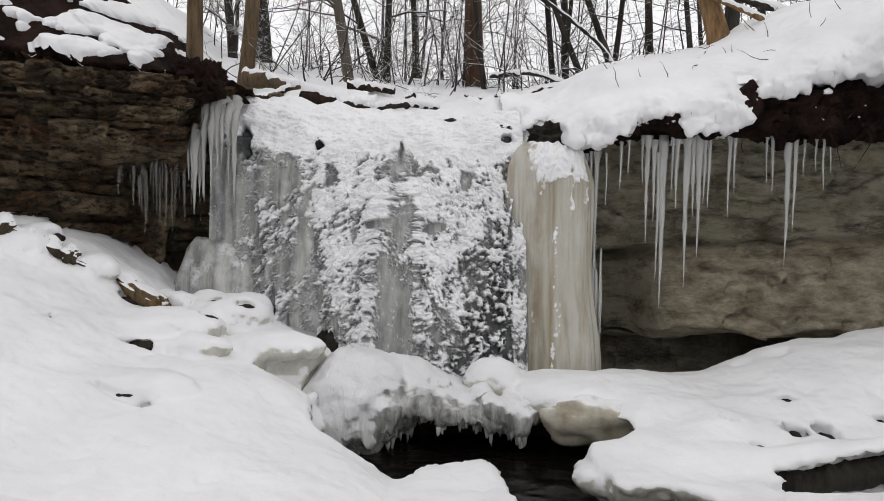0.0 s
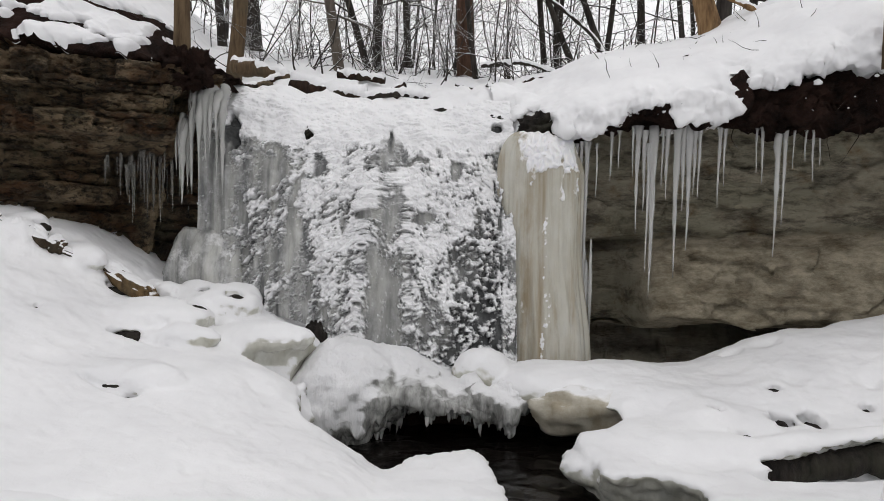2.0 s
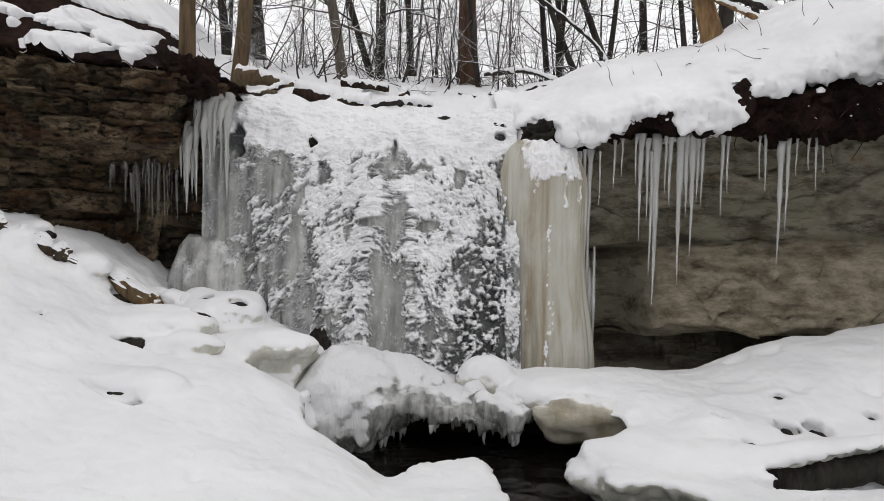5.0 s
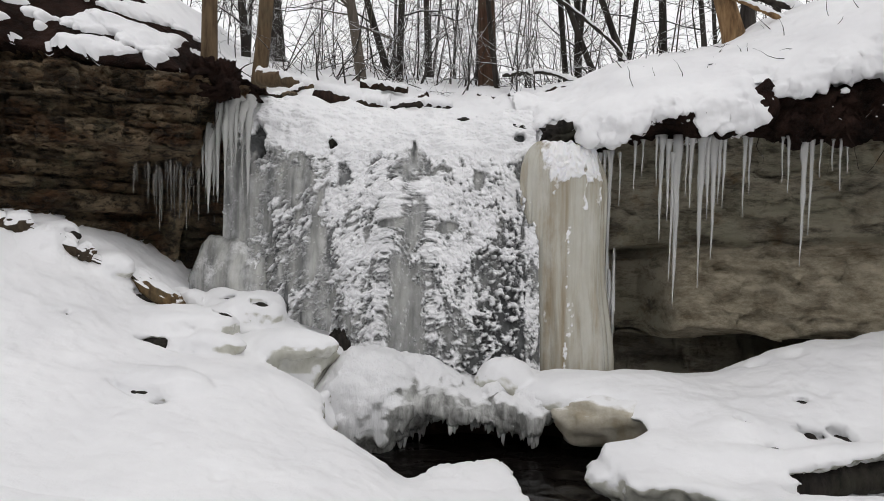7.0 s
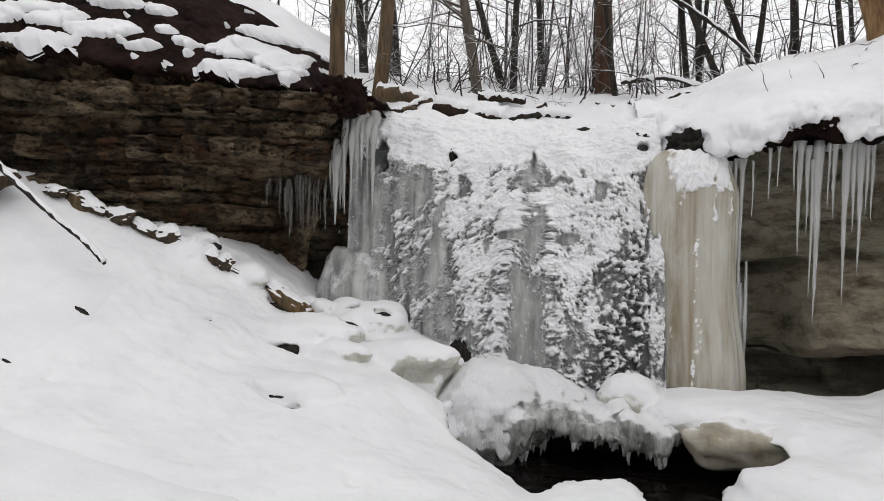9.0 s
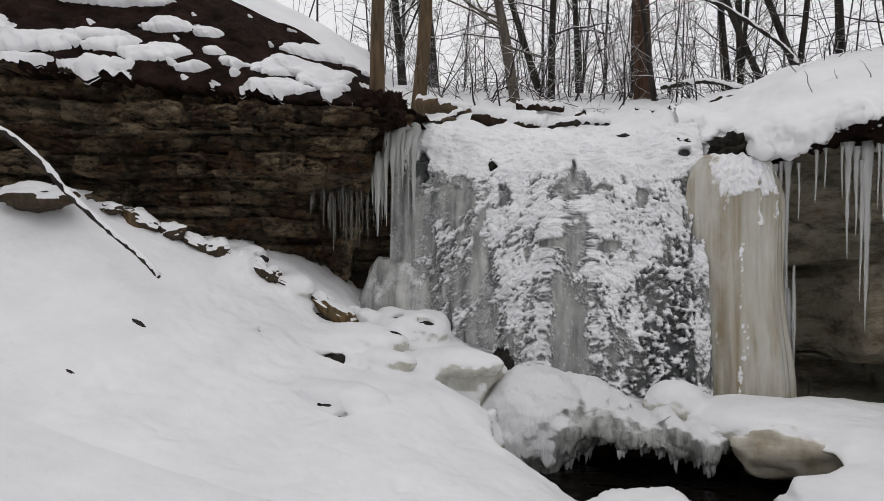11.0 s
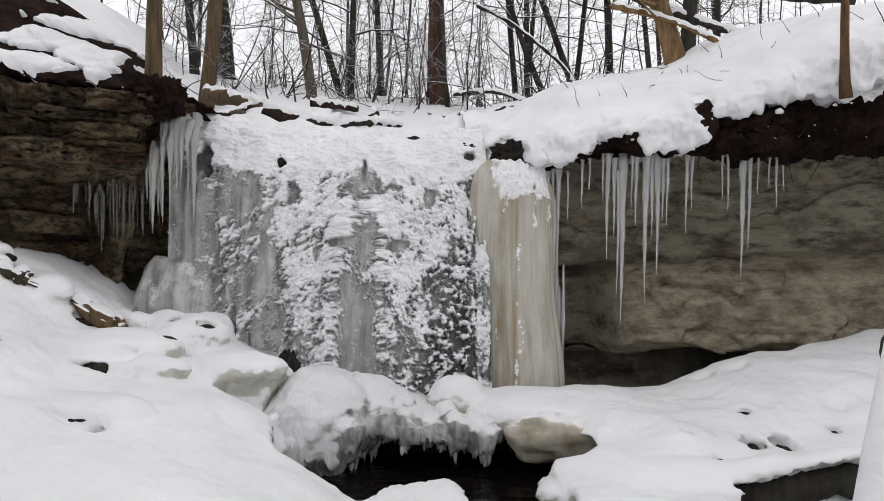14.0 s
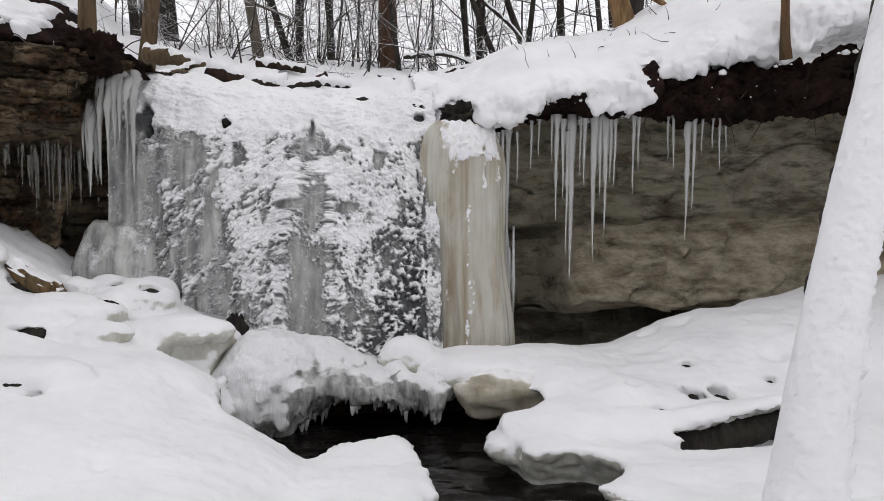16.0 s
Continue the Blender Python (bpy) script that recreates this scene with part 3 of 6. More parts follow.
    for x, y, r, full in ((2.48, 4.80, (0.08, 0.12, 0.14), 1), (2.70, 4.80, (0.09, 0.12, 0.15), 1), (2.62, 5.17, (0.06, 0.04, 0.04), 1), (2.05, 4.86, (0.05, 0.04, 0.04), 1), (2.79, 5.24, (0.08, 0.08, 0.05), 0), (2.64, 6.0, (0.09, 0.05, 0.04), 0), (2.92, 5.93, (0.1, 0.05, 0.05), 0), (2.3, 4.6, (0.1, 0.06, 0.05), 0),
                          (3.3, 5.1, (0.1, 0.07, 0.06), 0), (-2.28, 5.24, (0.12, 0.07, 0.06), 1), (-2.1, 5.28, (0.1, 0.05, 0.04), 0), (-1.92, 4.44, (0.06, 0.04, 0.04), 1), (-1.70, 5.96, (0.09, 0.06, 0.06), 1), (-1.98, 6.0, (0.07, 0.05, 0.05), 1), (-2.15, 5.82, (0.06, 0.05, 0.05), 1), (-2.84, 5.0, (0.03, 0.03, 0.02), 1), (-3.22, 3.77, (0.05, 0.03, 0.03), 0), (2.16, 4.61, (0.05, 0.04, 0.05), 1), (2.62, 6.0, (0.04, 0.04, 0.04), 1), (3.15, 4.91, (0.05, 0.05, 0.05), 1), (-2.63, 5.76, (0.12, 0.06, 0.06), 1), (-1.9, 5.6, (0.08, 0.06, 0.06), 1),
                          (-3.16, 5.64, (0.06, 0.05, 0.05), 1), (-1.24, 3.68, (0.03, 0.05, 0.025), 0), (-3.47, 4.28, (0.1, 0.05, 0.04), 0), (-1.75, 5.72, (0.07, 0.05, 0.05), 1)):
        i, j = int((x - LO[0]) / step), int((y - LO[1]) / step)
        solid = np.nonzero(d[i, j] < 0)[0]
        z = LO[2] + step * solid.max()
        wig = 0.3 * r[1] * pn(np.stack(np.broadcast_arrays(X, Y, Z), -1)[max(0, i - 16):i + 16, max(0, j - 16):j + 16].reshape(-1, 3) * 11)
        w = (slice(max(0, i - 16), i + 16), slice(max(0, j - 16), j + 16))
        hollow = ellipsoid(X[w[0]], Y[:, w[1]], Z, (x, y + 0.02, z + (-0.25 if full else 0.45) * r[2]), r)
        d[w] = smax(d[w], -hollow - wig.reshape(hollow.shape), 0.02 if full else 0.07)
        if full:
            stones.append((x, y, z, r))
    v, q = surface_net(d, LO, step)
    v = relax(v, q, 2, 0.5)
    n = normals_of(v, q)
    rough = 0.3 + 1.2 * sstep(0.6, 0.1, n[:, 2])
    rim = np.clip(np.minimum(np.minimum(v[:, 0] - LO[0], HI[0] - v[:, 0]), v[:, 1] - LO[1]) / 0.3, 0, 1)
    beads = sstep(0.85, 0.5, n[:, 2]) * sstep(4.95, 4.7, v[:, 1]) * sstep(-0.5, -0.3, v[:, 0]) * sstep(1.6, 1.3, v[:, 0]) * sstep(-0.26, -0.2, v[:, 2])
    v = v + n * (beads * (0.022 * np.abs(pn(v * 12)) + 0.014 * np.abs(pn(v * 26))))[:, None]
    crumbs = sstep(-0.35, -0.15, v[:, 0]) * sstep(0.75, 0.6, v[:, 0]) * sstep(4.25, 4.5, v[:, 1]) * sstep(5.0, 4.9, v[:, 1])
    v = v + n * (crumbs * (0.016 * np.abs(pn(v * 22)) + 0.012 * np.abs(pn(v * 40))))[:, None]
    v = v + n * (rim * (0.02 * fbm(v * 3.2, 3) + 0.012 * rough * fbm(v * 15, 3)))[:, None]
    v[:, 2] -= 0.05 * (1 - sstep(0.0, 0.28, np.minimum(np.minimum(v[:, 0] - LO[0], HI[0] - v[:, 0]), v[:, 1] - LO[1]))) * sstep(6.6, 6.0, v[:, 1])
    ob = mk("snow_bank", v, q, BANK, values={"ice": sstep(2.2, 1.9, v[:, 0]) * sstep(-2.0, -1.8, v[:, 0])})
    tagged(ob, "thick rounded snow over ice shelves beside the dark pool", "snow bank", kind="structure")
    return stones


def build_bridge():
    """Dome of frozen spray and an apron of ice that hangs over the pool, with a ragged fringe."""
    lo, hi, step = (-1.25, 4.95, -0.4), (1.15, 6.35, 0.95), 0.018
    X, Y, Z = axes(lo, hi, step)
    d = np.full(np.broadcast_shapes(X.shape, Y.shape, Z.shape), 9.0)
    for c, r, turn in (((-0.66, 5.68, 0.09), (0.43, 0.42, 0.43), 0), ((-0.3, 5.86, 0.16), (0.4, 0.3, 0.26), 0), ((-0.86, 5.5, -0.08), (0.22, 0.22, 0.2), 0)):
        d = smin(d, ellipsoid(X, Y, Z, c, r, turn), 0.12)
    # apron: its lower edge dips away from the dome
    x1 = X[:, 0, 0]
    low = np.interp(x1, [-0.6, -0.3, -0.1, 0.1, 0.35, 0.57, 0.66, 0.8], [-0.02, 0.03, 0.03, -0.02, -0.09, -0.19, -0.14, 0.0]) + 0.025 * pn(np.stack([x1 * 7, 0 * x1, 0 * x1 + 3], -1))
    front = 5.32 + 0.10 * np.abs(x1 - 0.1) + 0.05 * pn(np.stack([x1 * 5, 0 * x1, 0 * x1 + 8], -1))
    low, front = low[:, None, None], front[:, None, None]
    depth = Y - front
    sheet = smax(smax(Z - (low + 0.16 + 0.22 * depth), (low + 0.12 * depth) - Z, 0.05), -depth + 0.35 * (Z - low), 0.10)
    sheet = smax(sheet, np.abs(X - 0.12) - 0.62, 0.1)
    d = smin(d, sheet, 0.08)
    for c, r, turn in (((0.54, 5.92, 0.12), (0.26, 0.24, 0.20), 0), ((0.82, 5.66, 0.12), (0.32, 0.24, 0.14), 0), ((0.46, 5.48, 0.10), (0.12, 0.1, 0.10), 0), ((0.66, 5.46, 0.04), (0.12, 0.1, 0.1), 0), ((0.33, 5.62, 0.16), (0.1, 0.09, 0.1), 0), ((-0.42, 5.36, 0.08), (0.09, 0.08, 0.11), 0), ((-0.52, 5.32, -0.02), (0.08, 0.07, 0.12), 0)):
        d = smin(d, ellipsoid(X, Y, Z, c, r, turn), 0.06)
    # the hollow beneath
    d = smax(d, -ellipsoid(X, Y, Z, (0.15, 5.35, -0.42), (0.72, 0.9, 0.42)), 0.04)
    v, q = surface_net(d, lo, step)
    v = relax(v, q, 2, 0.5)
    n = normals_of(v, q)
    steep = sstep(0.75, 0.2, n[:, 2])
    rise = v[:, 2] - np.interp(v[:, 0], x1, low[:, 0, 0])
    glass = sstep(-0.5, -0.28, v[:, 0] + 0.1 * pn(v * 5)) * sstep(0.78, 0.6, v[:, 0]) * sstep(0.32, 0.16, rise + 0.08 * pn(v * 9))
    ribs = np.abs(pn(v * (13, 9, 2.2) + 4)) + 0.5 * np.abs(pn(v * (30, 20, 5)))
    v = v + n * (0.05 * fbm(v * 3.4, 3) + steep * (0.025 + 0.03 * glass) * (ribs - 0.3) + 0.012 * np.abs(fbm(v * 22 + 4, 2)))[:, None]
    edge_ = sstep(0.1, -0.3, n[:, 2]) * sstep(5.85, 5.5, v[:, 1])
    v[:, 2] -= 0.05 * edge_ * sstep(0.05, 0.6, pn(v * (12, 12, 0.5) + 5)) + 0.03 * edge_ * sstep(0.0, 0.6, pn(v * (31, 31, 0.5) + 9))
    bridge = thing("ice_bridge", "dome of frosted ice and glassy ribbed apron hanging over the pool", "ice", at=(0, 5.6, 0.2))
    mk("dome", v - np.array((0, 5.6, 0.2)), q, DOME, bridge, values={"wet": glass - 0.8 * sstep(-0.4, -0.6, v[:, 0]) * sstep(-0.24, -0.12, v[:, 2] + 0.05 * pn(v * 8))})
    rnd = random.Random(5)
    for x in np.arange(-0.95, 0.8, 0.013):
        if pn(np.array([[x * 5.0, 3.0, 0.5]]))[0] < -0.3:
            continue
        near = np.nonzero((np.abs(v[:, 0] - x) < 0.02) & (v[:, 1] < 5.7) & (v[:, 1] > 5.12))[0]
        if len(near) == 0:
            continue
        w = v[near[np.argmin(v[near, 2])]]
        ln = rnd.choice((0.015, 0.02, 0.03, 0.04, 0.07)) * rnd.uniform(0.7, 1.2)
        a = np.array((w[0] + rnd.uniform(-0.01, 0.01), w[1] + rnd.uniform(-0.04, 0.02) - 5.6, w[2] - 0.2 + 0.04))
        pts = [a, a - (0, 0, 0.04 + ln * 0.5), a + (rnd.uniform(-0.01, 0.01), 0, -0.04 - ln)]
        vv, ff = tube(pts, [rnd.uniform(0.012, 0.026), 0.013, 0.003], 6, 0.3, int(x * 99))
        mk("drip", vv, ff, ICE, bridge)


def build_upper():
    x = spread(-400, 400, -6.5, 6.5, 0.05)
    s, c, dd = 0.05, -0.02, []
    while c < 420:
        dd.append(c)
        if c > 3.0:
            s *= 1.13
        c += s
    D = np.array(dd)
    X = np.repeat(x[:, None], len(D), 1)
    Y = lip_y(x)[:, None] + D[None, :]
    mid = sstep(-2.15, -2.0, x) * sstep(0.9, 0.7, x)
    Z = upper(X, Y) - 0.3 * sstep(-2.1, -2.3, x)[:, None] * sstep(0.55, 0.4, D)[None, :] - 0.3 * mid[:, None] * np.exp(-np.clip(D, 0, 9) / 0.12)[None, :]
    v = np.stack([X, Y, Z], -1).reshape(-1, 3)
    ob = mk("upper_ground", v, grid_quads(len(x), len(D))[:, ::-1], SNOW)
    tagged(ob, "snow-covered stream bed and wooded slope above the frozen fall", "snow ground", kind="structure")


# ---- rock ----
def strata(s, z, seed, thick=0.16, length=0.5):
    """Layered, jointed rock: how far each spot stands out, and a tone for each block."""
    rs = np.random.RandomState(seed)
    edges = np.cumsum(thick * rs.uniform(0.35, 1.9, 140))
    zz = z + 0.05 * pn(np.stack([s * 0.6, z * 0.9, 0 * s + seed], -1)) + 0.012 * fbm(np.stack([s * 6, z * 3, 0 * s + seed + 9], -1), 3)
    layer = np.searchsorted(edges, zz + 1.0)
    low = np.where(layer > 0, edges[np.maximum(layer - 1, 0)], 0)
    t = np.clip((zz + 1.0 - low) / (edges[layer] - low), 0, 1)
    shift, size = rs.uniform(0, 9, 150), length * rs.uniform(0.5, 1.8, 150)
    jog = 0.04 * fbm(np.stack([s * 3, z * 6, 0 * s + seed + 3], -1), 2)
    b = (s + jog) / size[layer] + shift[layer]
    bi, bt = np.floor(b).astype(int), b - np.floor(b)
    r1 = PERM[(PERM[bi & 255] + layer * 7 + seed) & 255] / 255.0
    r2 = PERM[(PERM[(bi + 31) & 255] + layer * 13 + seed) & 255] / 255.0
    stand = rs.uniform(-0.08, 0.08, 150)[layer] + 0.12 * (r1 - 0.5)
    bed, joint = np.minimum(t, 1 - t) * (edges[layer] - low), np.minimum(bt, 1 - bt) * size[layer]
    stand = stand + rs.uniform(-0.09, 0.05, 150)[layer] * (t - 0.5)
    stand = stand - 0.17 * rs.uniform(0, 1, 150)[layer] ** 1.3 * np.exp(-bed / 0.02) * (0.35 + 0.65 * r2) - 0.035 * (r1 > 0.35) * np.exp(-joint / 0.012)
    return stand, r2


def build_left_cliff():
    xs = np.concatenate([np.linspace(-30, -7.6, 40), np.linspace(-7.5, -1.92, 640)])
    ys = cliff_y(xs)
    ys = np.convolve(np.pad(ys, 16, "edge"), np.ones(33) / 33, "valid")
    # the corner turns back into the ravine
    bx, by = np.full(40, -1.92) - 0.05 * np.linspace(0, 1, 40), np.linspace(6.48, 7.4, 40)
    xs, ys = np.concatenate([xs, bx]), np.concatenate([ys, by])
    s = np.concatenate([[0], np.cumsum(np.hypot(np.diff(xs), np.diff(ys)))])
    tx, ty = np.gradient(xs, s), np.gradient(ys, s)
    k = np.ones(41) / 41
    tx, ty = np.convolve(np.pad(tx, 20, "edge"), k, "valid"), np.convolve(np.pad(ty, 20, "edge"), k, "valid")
    ln = np.hypot(tx, ty)
    nx, ny = ty / ln, -tx / ln
    h = np.linspace(0, 1, 300)
    top = 2.85 + 0.10 * np.clip(-2.6 - xs, 0, 4) + 0.05 * pn(np.stack([s * 2, s * 0, s * 0], -1))
    top = top - 0.3 * (np.arange(len(xs)) > 680)
    S, H = np.meshgrid(s, h, indexing="ij")
    Z = 0.2 + (top[:, None] - 0.2) * H
    stand, tone = strata(S.ravel(), Z.ravel(), 3, 0.15, 0.36)
    thin, tone2 = strata(S.ravel(), Z.ravel(), 29, 0.07, 0.17)
    p = np.stack([S.ravel(), Z.ravel() * 1.5, 0 * S.ravel()], -1)
    broken = sstep(-0.2, 0.4, fbm(p * 1.7 + 11, 3))
    stand = stand + thin * (0.06 + 0.34 * broken)
    k1, k2, kid = cells(np.stack([S.ravel() * 2.6, Z.ravel() * 5.2, 0 * S.ravel()], -1) + 0.45 * np.stack([fbm(p * 4, 3), fbm(p * 4 + 5, 3), 0 * S.ravel()], -1))
    stand = stand + 0.05 * (kid - 0.5) - 0.03 * np.exp(-(k2 - k1) / 0.04) * sstep(-0.3, 0.3, fbm(p * 1.3 + 40, 2))
    tone = np.clip(0.6 * tone + 0.2 * tone2 + 0.2 * kid + 0.35 * fbm(p * 3 + 4, 4), 0, 1)
    tone = np.clip(0.5 + 1.25 * (tone - 0.5), 0, 1)
    disp = 1.35 * stand + 0.12 * fbm(p * 0.9 + 5, 2) + 0.035 * fbm(p * (5, 8, 1) + 2, 3) + 0.045 * fbm(p * (13, 18, 1), 4, 0.68)
    disp = disp.reshape(S.shape)
    # the lower beds near the corner are eaten away, the top brow leans out
    corner = sstep(-3.6, -2.3, xs)[:, None]
    disp = disp - corner * (0.8 * sstep(2.25, 1.95, Z) + 0.25 * sstep(1.5, 1.2, Z)) - 0.18 * sstep(1.9, 1.3, Z) + 0.10 * sstep(2.2, 2.7, Z)
    back = (np.arange(len(xs)) > 678)[:, None]
    disp = np.where(back, disp * 0.4, disp)
    X, Y = xs[:, None] + nx[:, None] * disp, ys[:, None] + ny[:, None] * disp
    X = X - sstep(-2.35, -1.98, xs)[:, None] * (0.08 + 0.30 * sstep(2.74, 2.50, Z))
    v = np.stack([X, Y, Z], -1).reshape(-1, 3)
    ob = mk("rock_wall_left", v, grid_quads(len(xs), len(h)), ROCK_L, smooth=False, values={"tone": tone})
    tagged(ob, "dark brown layered and cracked rock cliff beside the fall", "cliff", kind="structure")
    # back of the corner beside the fall, with its block tones scaled down
    cs, cz = np.linspace(-3.2, -1.75, 90), np.linspace(0.3, 2.55, 130)
    CX, CZ = np.meshgrid(cs, cz, indexing="ij")
    cst, ctone = strata(CX.ravel(), CZ.ravel(), 19, 0.16, 0.4)
    cp = np.stack([CX.ravel(), 0 * CX.ravel(), CZ.ravel()], -1)
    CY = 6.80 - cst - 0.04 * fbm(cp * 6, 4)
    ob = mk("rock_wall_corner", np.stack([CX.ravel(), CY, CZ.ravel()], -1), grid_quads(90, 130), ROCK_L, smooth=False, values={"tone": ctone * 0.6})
    tagged(ob, "dark rock in the corner behind the icicles", "cliff", kind="structure")
    # soil slope on top of the cliff
    d = np.linspace(0, 1, 120)
    m = xs[:680]
    my, mt = ys[:680], top[:680]
    X = m[:, None] + 0 * d
    Y = (my - 0.12)[:, None] + (0.12 + 1.0) * d[None, :]
    zu = upper(m, my + 1.0)
    Z = mt[:, None] + (zu + 0.02 - mt)[:, None] * d[None, :] ** 0.75
    p = np.stack([X.ravel(), Y.ravel(), Z.ravel()], -1)
    Z = Z + (0.06 * fbm(p * 3.0, 4)).reshape(Z.shape) * np.sin(np.pi * np.clip(d, 0, 0.97))[None, :]
    Y = Y - (0.10 * np.abs(fbm(p * 2.2 + 8, 4))).reshape(Z.shape)
    Z[:, 0] -= 0.10 * np.abs(fbm(np.stack([m * 6, 0 * m, 0 * m + 4], -1), 3))
    X, Y, Z = np.concatenate([X[:, :1], X], 1), np.concatenate([(my + 0.6)[:, None], Y], 1), np.concatenate([(mt - 0.14)[:, None], Z], 1)
    ob = mk("soil_slope", np.stack([X, Y, Z], -1).reshape(-1, 3), grid_quads(len(m), 121), SOIL)
    tagged(ob, "bare dark brown earth slope on top of the cliff", "earth", kind="structure")
    # snow that has lodged on the slope, in pads with gaps
    PX, PY, PZ = X[:, 1:], Y[:, 1:], Z[:, 1:]
    p = np.stack([PX.ravel(), 0 * PX.ravel(), PZ.ravel()], -1)
    f = np.full(len(p), -1.5)
    for cx, cz, rx, rz in ((-2.95, 3.50, 0.24, 0.10), (-2.62, 3.52, 0.24, 0.10), (-2.75, 3.66, 0.4, 0.08), (-2.35, 3.55, 0.2, 0.10), (-2.8, 3.8, 0.3, 0.10), (-2.4, 3.72, 0.3, 0.1), (-4.6, 3.85, 0.4, 0.06), (-3.05, 3.23, 0.28, 0.12), (-2.74, 3.16, 0.18, 0.13), (-3.04, 2.96, 0.28, 0.09), (-2.59, 2.94, 0.06, 0.06), (-2.41, 3.2, 0.13, 0.12), (-2.61, 3.03, 0.14, 0.04),
                           (-2.45, 3.4, 0.18, 0.08), (-2.33, 3.01, 0.05, 0.03), (-3.41, 3.19, 0.05, 0.04), (-3.39, 3.1, 0.04, 0.04), (-3.49, 3.23, 0.07, 0.04), (-4.91, 3.31, 0.38, 0.11), (-4.94, 3.12, 0.2, 0.06),
                           (-4.42, 3.09, 0.29, 0.08), (-4.24, 2.99, 0.13, 0.06), (-4.02, 3.26, 0.24, 0.09), (-4.08, 3.58, 0.24, 0.07), (-4.35, 3.32, 0.21, 0.07), (-4.81, 2.94, 0.06, 0.03), (-3.78, 3.55, 0.11, 0.06),
                           (-3.7, 3.13, 0.14, 0.04), (-3.63, 3.32, 0.07, 0.04), (-4.52, 3.42, 0.26, 0.06), (-5.04, 3.05, 0.11, 0.04), (-5.6, 3.4, 0.5, 0.16)):
        f = np.maximum(f, 1 - ((p[:, 0] - cx) / rx) ** 2 - ((p[:, 2] - cz - 0.12 * (p[:, 0] - cx)) / rz) ** 2)
    f = f - 0.1 + 0.50 * fbm(p * (5, 1, 7) + 3, 3) + 0.28 * fbm(p * (16, 1, 19), 2)
    f = np.maximum(f, 2.2 * (fbm(p * (9, 1, 10) + 50, 2) - 0.72))
    thick = np.where(f > 0, 0.012 + 0.085 * np.sqrt(np.clip(f / 0.8, 0, 1)) + 0.012 * pn(p * 9), -0.02)
    w = np.stack([PX.ravel(), PY.ravel() - 0.85 * thick, PZ.ravel() + 0.40 * thick], -1)
    g = f.reshape(PX.shape)
    keep = np.maximum(np.maximum(g[:-1, :-1], g[1:, :-1]), np.maximum(g[:-1, 1:], g[1:, 1:])) > 0
    ob = mk("snow_pads", w, grid_quads(PX.shape[0], PX.shape[1], keep), SNOW)
    tagged(ob, "pads of snow lodged on the earth slope with dark gaps between", "snow", kind="stuff")


